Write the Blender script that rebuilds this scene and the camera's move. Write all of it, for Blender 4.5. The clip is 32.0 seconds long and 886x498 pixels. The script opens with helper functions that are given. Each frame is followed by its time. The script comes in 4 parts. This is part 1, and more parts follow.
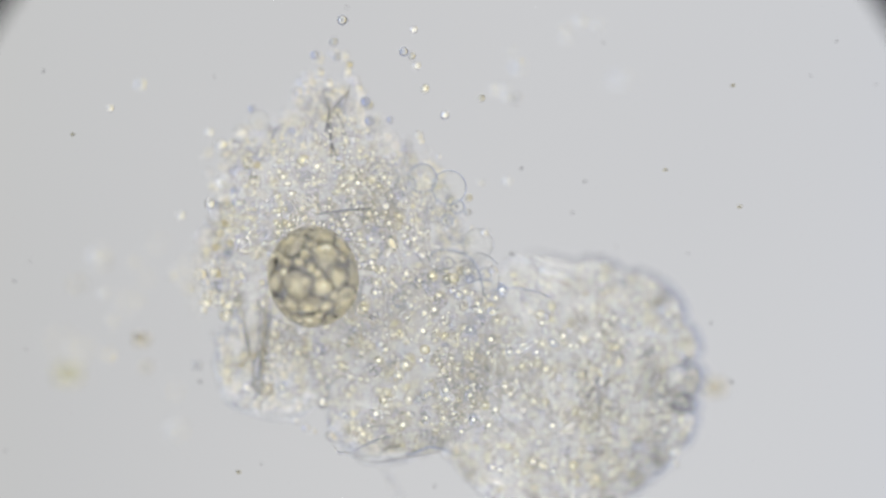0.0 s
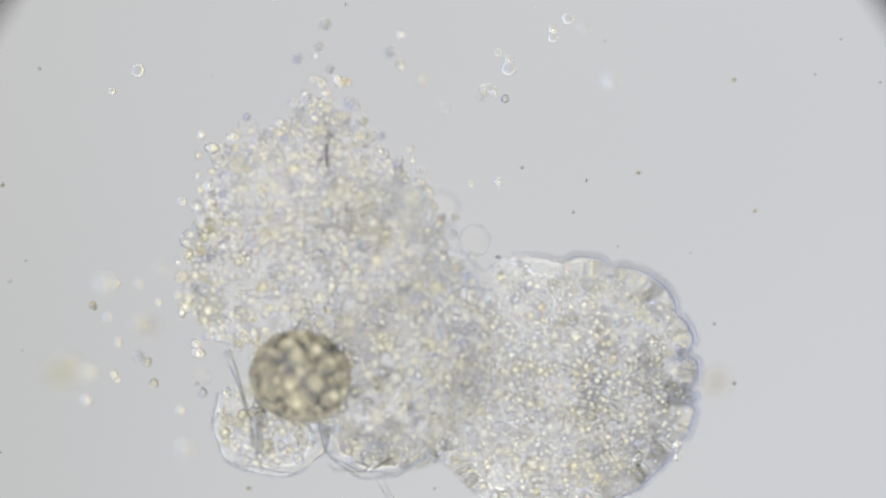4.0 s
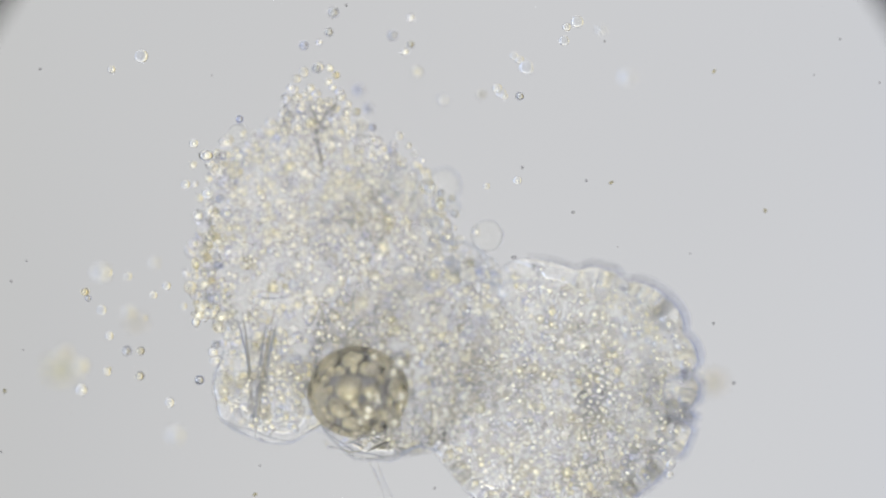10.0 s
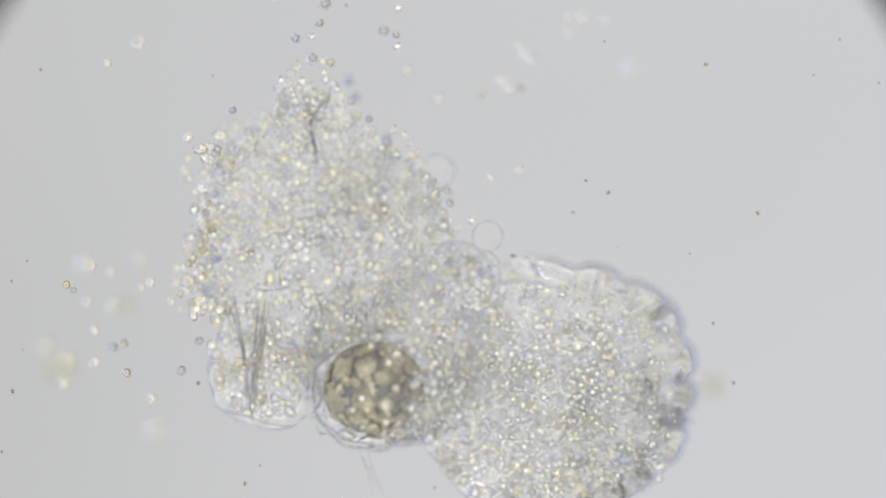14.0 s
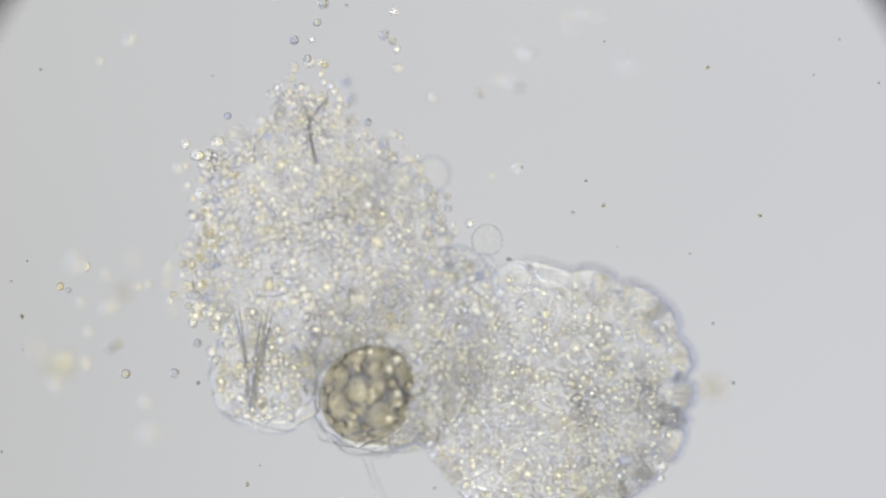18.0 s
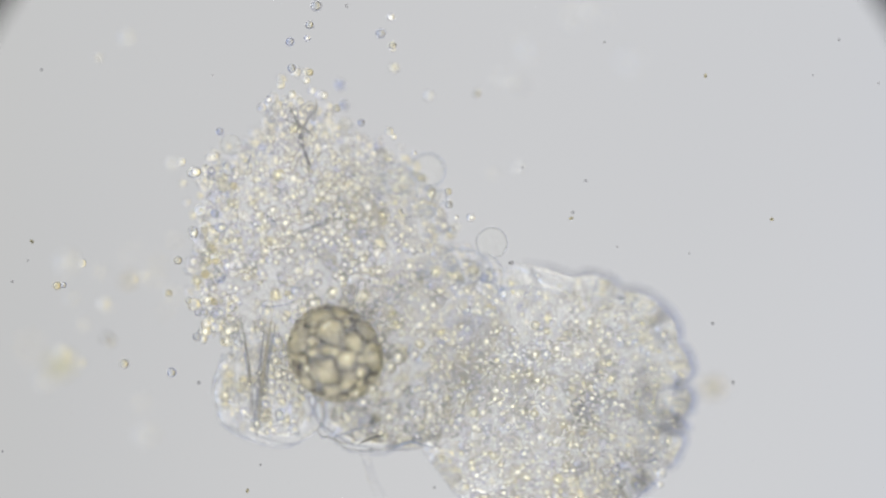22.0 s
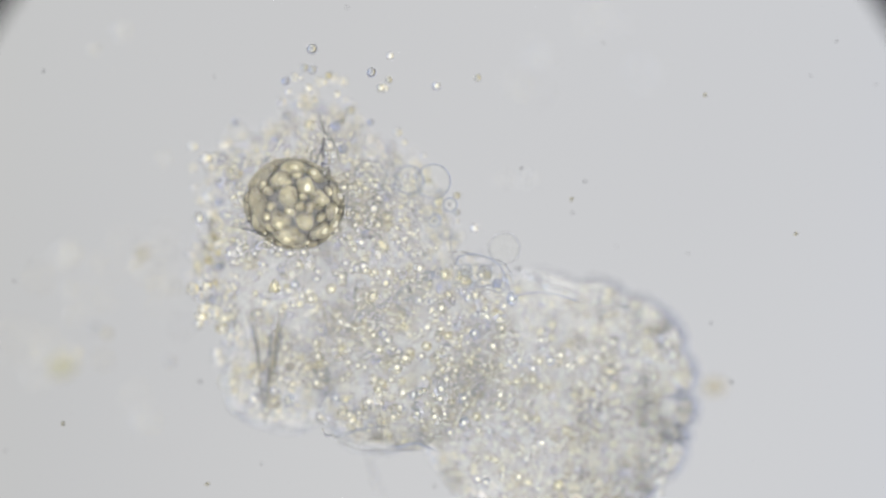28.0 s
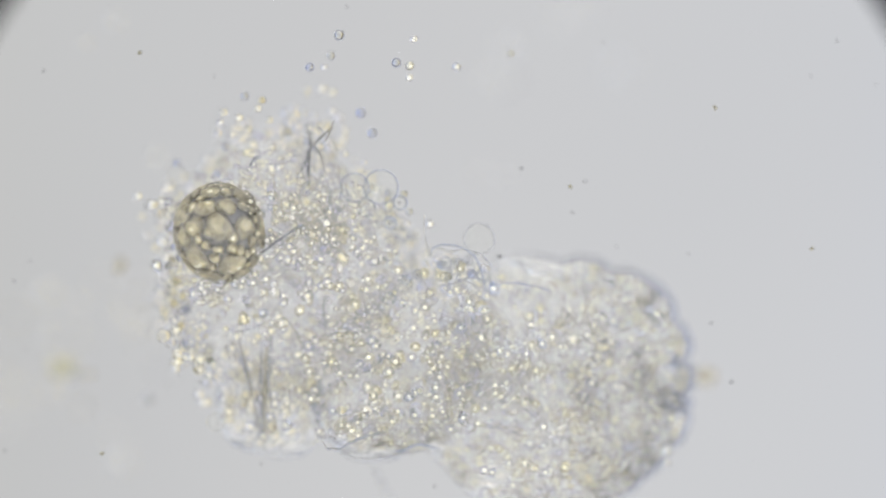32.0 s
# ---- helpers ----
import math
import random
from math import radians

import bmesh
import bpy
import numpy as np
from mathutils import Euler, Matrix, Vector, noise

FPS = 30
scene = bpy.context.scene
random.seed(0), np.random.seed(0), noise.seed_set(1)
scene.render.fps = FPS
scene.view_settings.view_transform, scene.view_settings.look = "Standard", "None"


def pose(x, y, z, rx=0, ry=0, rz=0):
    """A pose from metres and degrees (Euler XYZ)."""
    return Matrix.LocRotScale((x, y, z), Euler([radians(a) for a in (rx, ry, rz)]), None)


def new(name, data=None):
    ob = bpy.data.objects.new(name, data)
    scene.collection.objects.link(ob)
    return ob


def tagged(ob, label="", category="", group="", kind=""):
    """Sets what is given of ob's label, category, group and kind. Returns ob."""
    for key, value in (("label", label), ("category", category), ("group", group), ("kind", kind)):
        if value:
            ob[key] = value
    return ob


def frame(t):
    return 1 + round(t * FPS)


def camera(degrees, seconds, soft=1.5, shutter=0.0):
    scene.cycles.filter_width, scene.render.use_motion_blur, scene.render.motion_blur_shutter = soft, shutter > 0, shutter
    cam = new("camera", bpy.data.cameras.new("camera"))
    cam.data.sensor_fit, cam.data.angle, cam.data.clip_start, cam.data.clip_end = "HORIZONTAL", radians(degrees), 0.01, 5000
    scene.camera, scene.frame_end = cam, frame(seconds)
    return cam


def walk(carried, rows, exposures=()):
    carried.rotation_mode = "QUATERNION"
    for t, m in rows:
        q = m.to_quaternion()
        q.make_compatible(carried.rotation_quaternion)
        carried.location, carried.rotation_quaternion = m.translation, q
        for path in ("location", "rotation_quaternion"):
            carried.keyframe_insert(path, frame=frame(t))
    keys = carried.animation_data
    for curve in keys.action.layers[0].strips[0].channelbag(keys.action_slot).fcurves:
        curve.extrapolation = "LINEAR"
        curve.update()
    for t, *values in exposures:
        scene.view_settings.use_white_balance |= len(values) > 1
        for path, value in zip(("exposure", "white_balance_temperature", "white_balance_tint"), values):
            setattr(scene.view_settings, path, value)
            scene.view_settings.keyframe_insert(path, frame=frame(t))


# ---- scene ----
# A cell mass under a microscope, modelled at a fixed enlargement: one metre here is about one tenth of a millimetre.
# The slide lies flat at z = 0, the objective looks straight down on it.

FOCUS = 14.96                     # from the lens to the plane that it draws sharp
cam = camera(6.0, 32.0, soft=2.1)
cam.data.dof.use_dof = True
cam.data.dof.focus_distance = FOCUS
cam.data.dof.aperture_fstop = 0.28


def sharp_at(z):
    """The camera's pose with its sharp plane at the height z."""
    return pose(0, 0, FOCUS + z, 0, 0, 0)


# the focusing knob is turned a little during the shot
walk(cam, [(0, sharp_at(0.285)), (0.6, sharp_at(0.22)), (1.2, sharp_at(0.175)), (2.0, sharp_at(0.155)), (4.5, sharp_at(0.125)), (7, sharp_at(0.125)),
           (9, sharp_at(0.145)), (13, sharp_at(0.17)), (20, sharp_at(0.175)), (23, sharp_at(0.215)), (25.5, sharp_at(0.26)),
           (28, sharp_at(0.285)), (32, sharp_at(0.275))])

# ---- light: the lamp below the slide, and an added fill from above ----
world = bpy.data.worlds.new("overhead_fill")
scene.world = world
world.use_nodes = True
# even fill, added so that pale matter outshines the lamp's field
world.node_tree.nodes["Background"].inputs["Color"].default_value = (0.975, 0.985, 1.03, 1)
world.node_tree.nodes["Background"].inputs["Strength"].default_value = 2.65
LAMP = 0.639
# the colour of its light from the axis outwards; the ring is added to brighten drop rims
LAMP_RINGS = [(0.0, (1.0, 1.0, 1.0)), (0.34, (1.0, 1.0, 1.0)), (0.42, (1.50, 1.50, 1.50)), (0.50, (2.15, 2.12, 2.00)), (0.57, (2.0, 1.87, 1.45)), (0.67, (0.55, 0.53, 0.52)), (0.8, (0.30, 0.31, 0.40)), (1.0, (0.24, 0.25, 0.34))]


# ---- helpers ----
def mm(x, y, z=0.0):
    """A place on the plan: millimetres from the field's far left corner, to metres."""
    return Vector(((x - 784) / 1000, (441 - y) / 1000, z))


def part(name, data, material, parent, label=""):
    """Link a bmesh or mesh as one object under a thing or a part."""
    if isinstance(data, bmesh.types.BMesh):
        me = bpy.data.meshes.new(name)
        data.to_mesh(me)
        data.free()
    else:
        me = data
    if material is not None and not me.materials:
        me.materials.append(material)
    ob = new(name, me)
    ob.parent = parent
    if label:
        tagged(ob, label)
    return ob


def smooth(me):
    me.polygons.foreach_set("use_smooth", [True] * len(me.polygons))
    return me


def mesh_of(bm, name):
    me = bpy.data.meshes.new(name)
    bm.to_mesh(me)
    bm.free()
    return smooth(me)


def thing(name, place, label, category, group="", kind=""):
    ob = new(name)
    ob.location = place
    ob.empty_display_size = 0.02
    return tagged(ob, label, category, group, kind)


# ---- materials ----
def nodes_of(name):
    m = bpy.data.materials.new(name)
    m.use_nodes = True
    t = m.node_tree
    t.nodes.clear()
    out = t.nodes.new("ShaderNodeOutputMaterial")
    return m, t, out


def link(t, a, b):
    t.links.new(a, b)


def noise_at(t, scale, detail=3.0):
    co = t.nodes.new("ShaderNodeTexCoord")
    n = t.nodes.new("ShaderNodeTexNoise")
    n.inputs["Scale"].default_value = scale
    n.inputs["Detail"].default_value = detail
    link(t, co.outputs["Object"], n.inputs["Vector"])
    return n.outputs["Fac"]


def chance(t):
    """A number from 0 to 1 for each piece, whether an object of its own or an island of a joined mesh."""
    o, g = t.nodes.new("ShaderNodeObjectInfo"), t.nodes.new("ShaderNodeNewGeometry")
    s, f = t.nodes.new("ShaderNodeMath"), t.nodes.new("ShaderNodeMath")
    s.operation, f.operation = "ADD", "FRACT"
    link(t, o.outputs["Random"], s.inputs[0])
    link(t, g.outputs["Random Per Island"], s.inputs[1])
    link(t, s.outputs[0], f.inputs[0])
    return f.outputs[0]


def ramp(t, fac, stops):
    r = t.nodes.new("ShaderNodeValToRGB")
    e = r.color_ramp.elements
    while len(e) < len(stops):
        e.new(0.5)
    for el, (p, c) in zip(e, stops):
        el.position, el.color = p, (*c, 1)
    link(t, fac, r.inputs["Fac"])
    return r.outputs["Color"]


def bump(t, fac, strength, distance=0.004):
    b = t.nodes.new("ShaderNodeBump")
    b.inputs["Strength"].default_value, b.inputs["Distance"].default_value = strength, distance
    link(t, fac, b.inputs["Height"])
    return b.outputs["Normal"]


def cloudy(name, stops, low, high, scale=30, rough=0.4, tint=(0.98, 0.98, 0.97), each=False):
    """Clear matter with a cloudy part: between low and high of it scatters light, by a soft noise."""
    m, t, out = nodes_of(name)
    clear, mix = t.nodes.new("ShaderNodeBsdfTransparent"), t.nodes.new("ShaderNodeMixShader")
    clear.inputs["Color"].default_value = (*tint, 1)
    p = t.nodes.new("ShaderNodeBsdfPrincipled")
    p.inputs["Roughness"].default_value = rough
    link(t, ramp(t, chance(t) if each else noise_at(t, scale * 1.7), stops), p.inputs["Base Color"])
    span = t.nodes.new("ShaderNodeMapRange")
    span.inputs["From Min"].default_value, span.inputs["From Max"].default_value = 0.3, 0.7
    span.inputs["To Min"].default_value, span.inputs["To Max"].default_value = low, high
    link(t, noise_at(t, scale), span.inputs["Value"])
    link(t, span.outputs[0], mix.inputs[0])
    link(t, clear.outputs[0], mix.inputs[1])
    link(t, p.outputs[0], mix.inputs[2])
    link(t, mix.outputs[0], out.inputs["Surface"])
    return m


def grain(name, stops, rough=0.3, see_through=0.0, ior=1.2):
    """Opaque to half clear little bodies, each of its own shade."""
    m, t, out = nodes_of(name)
    p = t.nodes.new("ShaderNodeBsdfPrincipled")
    p.inputs["Roughness"].default_value = rough
    p.inputs["Transmission Weight"].default_value = see_through
    p.inputs["IOR"].default_value = ior
    link(t, ramp(t, chance(t), stops), p.inputs["Base Color"])
    link(t, bump(t, noise_at(t, 90), 0.25), p.inputs["Normal"])
    link(t, p.outputs[0], out.inputs["Surface"])
    return m


def clear_drop(name, stops, ior, rough=0.02, plain=0.0):
    """A refracting drop or film, each of its own tint; the plain part of it lets light straight through."""
    m, t, out = nodes_of(name)
    g = t.nodes.new("ShaderNodeBsdfGlass")
    g.inputs["IOR"].default_value, g.inputs["Roughness"].default_value = ior, rough
    link(t, ramp(t, chance(t), stops), g.inputs["Color"])
    if plain:
        clear, mix = t.nodes.new("ShaderNodeBsdfTransparent"), t.nodes.new("ShaderNodeMixShader")
        mix.inputs[0].default_value = 1 - plain
        link(t, clear.outputs[0], mix.inputs[1])
        link(t, g.outputs[0], mix.inputs[2])
        g = mix
    link(t, g.outputs[0], out.inputs["Surface"])
    return m


CREAM = grain("bright_middle", [(0.0, (0.70, 0.68, 0.62)), (0.3, (0.84, 0.81, 0.68)), (0.75, (0.90, 0.86, 0.66)), (1.0, (0.95, 0.93, 0.82))])
PALE = cloudy("pale_granule", [(0.0, (0.46, 0.46, 0.51)), (0.4, (0.56, 0.55, 0.53)), (1.0, (0.74, 0.71, 0.60))], 0.15, 0.50, 60, 0.35, (0.97, 0.97, 0.97), True)
COOL = clear_drop("bluish_granule", [(0.0, (0.93, 0.935, 0.975)), (1.0, (0.975, 0.975, 0.99))], 1.18, 0.02, 0.12)
LENS = clear_drop("oil_granule", [(0.0, (1.0, 0.985, 0.92)), (0.55, (0.985, 0.98, 0.97)), (1.0, (0.94, 0.945, 0.99))], 1.17, 0.02, 0.22)
DENSE = clear_drop("dense_oil", [(0.0, (0.98, 0.96, 0.86)), (0.5, (0.97, 0.965, 0.94)), (1.0, (0.91, 0.93, 0.99))], 1.24)
DARK_DROP = clear_drop("dark_oil", [(0.0, (0.94, 0.90, 0.76)), (0.45, (0.88, 0.88, 0.86)), (1.0, (0.80, 0.82, 0.90))], 1.28)
JELLY = clear_drop("cell_jelly", [(0.0, (0.985, 0.985, 0.99)), (1.0, (0.99, 0.99, 0.99))], 1.09, 0.0)
WATERY = clear_drop("watery_drop", [(0.0, (0.99, 0.99, 0.98)), (1.0, (0.97, 0.98, 1.0))], 1.075)
SHINE = clear_drop("bright_oil", [(0.0, (1.0, 0.99, 0.95)), (1.0, (0.97, 0.98, 1.0))], 1.125)
FILM = cloudy("membrane_film", [(0.3, (0.86, 0.86, 0.84)), (0.7, (0.93, 0.92, 0.88))], 0.008, 0.07, 22)
THIN = cloudy("bubble_film", [(0.3, (0.86, 0.86, 0.84)), (0.7, (0.93, 0.92, 0.88))], 0.0, 0.03, 22)
PLASM = cloudy("cytoplasm", [(0.3, (0.54, 0.535, 0.53)), (0.7, (0.90, 0.87, 0.78))], 0.12, 0.46, 60, 0.6, (0.985, 0.983, 0.978))
NUCLEUS = cloudy("nucleus_matter", [(0.3, (0.34, 0.33, 0.31)), (0.7, (0.50, 0.48, 0.43))], 0.10, 0.28, 60, 0.6, (0.93, 0.92, 0.88))
RIM = clear_drop("lobe_edge", [(0.0, (0.68, 0.70, 0.78)), (1.0, (0.76, 0.77, 0.82))], 1.20)
WISP = clear_drop("pale_strand", [(0.0, (0.95, 0.95, 0.96)), (1.0, (0.98, 0.98, 0.97))], 1.06)
HALO = clear_drop("membrane_skirt", [(0.0, (0.85, 0.85, 0.86)), (1.0, (0.88, 0.88, 0.89))], 1.11)
EDGE = clear_drop("membrane_edge", [(0.0, (0.82, 0.85, 0.93)), (1.0, (0.94, 0.93, 0.90))], 1.17)
LOBULE = clear_drop("margin_lobule", [(0.0, (0.98, 0.98, 0.98)), (1.0, (0.99, 0.985, 0.96))], 1.03, 0.0, 0.5)
MILK = cloudy("milky_matter", [(0.3, (0.70, 0.71, 0.73)), (0.7, (0.90, 0.88, 0.80))], 0.04, 0.26, 60, 0.3, (0.985, 0.985, 0.98))
GLEAM = cloudy("margin_gleam", [(0.3, (0.62, 0.63, 0.64)), (0.7, (0.80, 0.79, 0.72))], 0.03, 0.2, 50, 0.4, (0.99, 0.99, 0.99))
NEEDLE = clear_drop("spicule_glass", [(0.0, (0.62, 0.66, 0.80)), (1.0, (0.84, 0.82, 0.76))], 1.27)
HAIR = clear_drop("hair_glass", [(0.0, (0.46, 0.49, 0.62)), (1.0, (0.72, 0.69, 0.60))], 1.25)
CORE = cloudy("cyst_body", [(0.3, (0.13, 0.13, 0.14)), (0.7, (0.225, 0.221, 0.215))], 0.78, 0.94, 30, 0.5, (0.8, 0.78, 0.72))
# four tones of one globule, dark rim to bright middle, painting its lens-like shading
GLOBULE = cloudy("globule_dark_rim", [(0.25, (0.32, 0.312, 0.295)), (0.75, (0.43, 0.41, 0.355))], 0.20, 0.45, 40, 0.35, (0.94, 0.92, 0.87))
LIT_OUTER = cloudy("globule_lit_outer", [(0.3, (0.42, 0.395, 0.305)), (0.7, (0.60, 0.545, 0.37))], 0.38, 0.68, 45, 0.35, (0.95, 0.93, 0.85))
LIT_MID = cloudy("globule_lit_mid", [(0.28, (0.62, 0.565, 0.385)), (0.72, (0.95, 0.85, 0.52))], 0.40, 0.75, 45, 0.3, (0.95, 0.93, 0.85))
LIT_CENTRE = cloudy("globule_lit_centre", [(0.0, (0.62, 0.57, 0.42)), (0.5, (0.88, 0.81, 0.56)), (1.0, (1.0, 0.97, 0.78))], 0.45, 0.85, 45, 0.3, (0.97, 0.95, 0.88), True)
SHELL = clear_drop("cyst_shell", [(0.0, (0.975, 0.975, 0.97)), (1.0, (0.975, 0.975, 0.97))], 1.075)
DUST = grain("dust", [(0.0, (0.13, 0.13, 0.135)), (1.0, (0.25, 0.245, 0.24))], 0.8)
BLACK = grain("blackened_metal", [(0.0, (0.02, 0.02, 0.022)), (1.0, (0.03, 0.03, 0.03))], 0.6)
BAFFLE = grain("baffle_grey", [(0.0, (0.205, 0.207, 0.222)), (1.0, (0.23, 0.23, 0.245))], 0.6)
SLIDE = clear_drop("slide_glass", [(0.0, (0.994, 0.997, 1.0)), (1.0, (0.994, 0.997, 1.0))], 1.012, 0.0)


def lamp_field():
    """The condenser's front lens: nearly even in the middle. The bright ring towards its margin, the yellow fringe on
    one side, the blue on the other and the dim margin are added, to brighten, tint and darken the edges of refracting
    drops.
    """
    m, t, out = nodes_of("condenser_light")
    e = t.nodes.new("ShaderNodeEmission")
    co, split, size = t.nodes.new("ShaderNodeTexCoord"), t.nodes.new("ShaderNodeSeparateXYZ"), t.nodes.new("ShaderNodeVectorMath")
    size.operation = "LENGTH"
    link(t, co.outputs["Object"], split.inputs[0])
    link(t, co.outputs["Object"], size.inputs[0])
    across, far = t.nodes.new("ShaderNodeMapRange"), t.nodes.new("ShaderNodeMath")
    across.inputs["From Min"].default_value, across.inputs["From Max"].default_value = -6.0, 6.0
    link(t, split.outputs["X"], across.inputs["Value"])
    far.operation, far.inputs[1].default_value = "DIVIDE", 6.0
    link(t, size.outputs["Value"], far.inputs[0])
    tone = ramp(t, across.outputs[0], [(0.20, (1.04, 0.93, 0.58)), (0.37, (0.875, 0.877, 0.875)), (0.43, (0.925, 0.925, 0.93)), (0.49, (0.972, 0.972, 0.98)), (0.63, (0.99, 1.0, 1.03)), (0.80, (0.80, 0.94, 1.32))])
    fringe = ramp(t, far.outputs[0], LAMP_RINGS)
    haze = ramp(t, noise_at(t, 0.5, 1.0), [(0.35, (0.955, 0.955, 0.96)), (0.65, (1.0, 1.0, 1.0))])
    for other in (fringe, haze):
        mul = t.nodes.new("ShaderNodeMix")
        mul.data_type, mul.blend_type = "RGBA", "MULTIPLY"
        mul.inputs["Factor"].default_value = 1.0
        link(t, tone, mul.inputs["A"])
        link(t, other, mul.inputs["B"])
        tone = mul.outputs["Result"]
    link(t, tone, e.inputs["Color"])
    e.inputs["Strength"].default_value = LAMP
    link(t, e.outputs[0], out.inputs["Surface"])
    return m


# ---- structure ----
def disc(name, inner, outer, z, material, thick, kind_label, centre=(0, 0)):
    """A flat ring or disc with thickness."""
    bm = bmesh.new()
    n = 128
    rings = []
    for r, h in ((inner, z), (outer, z), (outer, z - thick), (inner, z - thick)):
        rings.append([bm.verts.new((centre[0] + r * math.cos(2 * math.pi * i / n), centre[1] + r * math.sin(2 * math.pi * i / n), h)) for i in range(n)])
    for a, b in zip(rings, rings[1:] + rings[:1]):
        for i in range(n):
            bm.faces.new((a[i], a[(i + 1) % n], b[(i + 1) % n], b[i]))
    me = bpy.data.meshes.new(name)
    bm.to_mesh(me)
    bm.free()
    me.materials.append(material)
    return tagged(new(name, me), kind_label, "", "", "structure")


disc("backdrop", 0.001, 6.0, 0.0, lamp_field(), 0.05, "glowing pale grey condenser lens below the slide, with an added bright ring").location.z = -12.0
# unseen plate, added to dim rays that are bent past the lamp
disc("stage", 6.0, 45.0, -11.9, BAFFLE, 0.3, "unseen grey baffle plate with a round opening")
disc("field_stop", 0.874, 1.6, 1.0, BLACK, 0.02, "black field stop ring of the eyepiece", (0.0, -0.072))
bm = bmesh.new()
bmesh.ops.create_cube(bm, size=1.0, matrix=Matrix.Translation((0, 0, -0.03)) @ Matrix.Diagonal((7.6, 2.6, 0.06, 1)))
bmesh.ops.bevel(bm, geom=bm.edges[:], offset=0.01, segments=2, affect="EDGES")
slide = part("glass_slide", bm, SLIDE, None)
tagged(slide, "clear glass microscope slide under the water film", "", "", "structure")


# ---- shapes ----
def ball_mesh(level, wobble=0.0, seed=0, squash=(1, 1, 1)):
    bm = bmesh.new()
    bmesh.ops.create_icosphere(bm, subdivisions=level, radius=1.0)
    for v in bm.verts:
        k = 1 + wobble * noise.noise(v.co * 1.3 + Vector((seed * 7.3, 0, 0)))
        v.co = Vector((v.co.x * squash[0], v.co.y * squash[1], v.co.z * squash[2])) * k
    return bm


def outline(table):
    """A closed outline round a centre: radius by angle, from (degrees, millimetres) in order."""
    a = [p[0] for p in table]
    r = [p[1] / 1000 for p in table]

    even = np.interp(np.arange(360), a, r, period=360)
    soft = sum(np.roll(even, k) * w for k, w in ((-9, 0.1), (-6, 0.15), (-3, 0.15), (0, 0.2), (3, 0.15), (6, 0.15), (9, 0.1)))

    def radius(deg):
        return float(np.interp(deg % 360, np.arange(360), soft, period=360))
    return radius


LOBE_OUTLINE = outline([(0, 238), (28, 245), (45, 245), (70, 228), (90, 219), (106, 243), (118, 250), (130, 235), (150, 205), (180, 205), (190, 235), (200, 262), (214, 247), (227, 254), (240, 246), (270, 232), (300, 224), (330, 236)])


def lobe_radius(deg):
    """The broad lobe: nearly round, with scallops and a deep fold on the free side."""
    r = LOBE_OUTLINE(deg)
    d = (deg + 180) % 360 - 180
    for at, wide, deep in ((8, 2.6, 0.022), (-7.5, 2.2, 0.020), (-14, 1.1, 0.055), (62, 3.5, 0.010), (-33, 3, 0.012), (84, 4, 0.006), (26, 3, 0.007)):
        r -= deep * math.exp(-((d - at) / wide) ** 2)
    r += 0.004 * noise.noise(Vector((math.cos(radians(d)) * 4, math.sin(radians(d)) * 4, 0)))
    return r + 0.0022 * math.sin(radians(d * 11)) + 0.0008 * math.sin(radians(d * 23 + 40))


def dome(radius, height, sectors, rings, power, wobble, seed, grain_size=9.0, lean=0.0):
    """A flattened dome on an outline, resting on the slide."""
    bm = bmesh.new()
    rows = []
    for j in range(rings + 1):
        f = j / rings
        row = []
        for i in range(sectors):
            d = 360 * i / sectors
            r = radius(d) * f
            x, y = r * math.cos(radians(d)), r * math.sin(radians(d))
            h = height * max(0.0, 1 - f ** power) ** 0.5
            h *= 1 + lean * x / 0.2 + wobble * noise.noise(Vector((x * grain_size, y * grain_size, seed)))
            row.append((x, y, max(h, 0.002 if f < 1 else 0.0)))
        rows.append(row)
    top = bm.verts.new((0, 0, rows[0][0][2]))
    vs = [[bm.verts.new(p) for p in row] for row in rows[1:]]
    for i in range(sectors):
        k = (i + 1) % sectors
        bm.faces.new((top, vs[0][i], vs[0][k]))
        for a, b in zip(vs, vs[1:]):
            bm.faces.new((a[i], b[i], b[k], a[k]))
    return bm


def tube(points, radius, sides=6, taper=False):
    """A round rod along points, tapered to its ends if asked."""
    bm = bmesh.new()
    rings = []
    n = len(points)
    for i, p in enumerate(points):
        d = (points[min(i + 1, n - 1)] - points[max(i - 1, 0)]).normalized()
        side = d.cross(Vector((0, 0, 1)))
        side = side.normalized() if side.length > 1e-6 else Vector((1, 0, 0))
        up = side.cross(d)
        r = radius * (max(0.12, math.sin(math.pi * min(0.98, max(0.02, i / (n - 1)))) ** 0.7) if taper else 1)
        rings.append([bm.verts.new(p + r * (math.cos(2 * math.pi * k / sides) * side + math.sin(2 * math.pi * k / sides) * up)) for k in range(sides)])
    for a, b in zip(rings, rings[1:]):
        for k in range(sides):
            bm.faces.new((a[k], a[(k + 1) % sides], b[(k + 1) % sides], b[k]))
    bm.faces.new(rings[0][::-1])
    bm.faces.new(rings[-1])
    return bm


def rim(radius, start, stop, step, z, thick, taper=False):
    pts = []
    d = start
    while d <= stop:
        r = radius(d)
        pts.append(Vector((r * math.cos(radians(d)), r * math.sin(radians(d)), z + 0.006 * math.sin(radians(d * 5)))))
        d += step
    return tube(pts, thick, 6, taper)


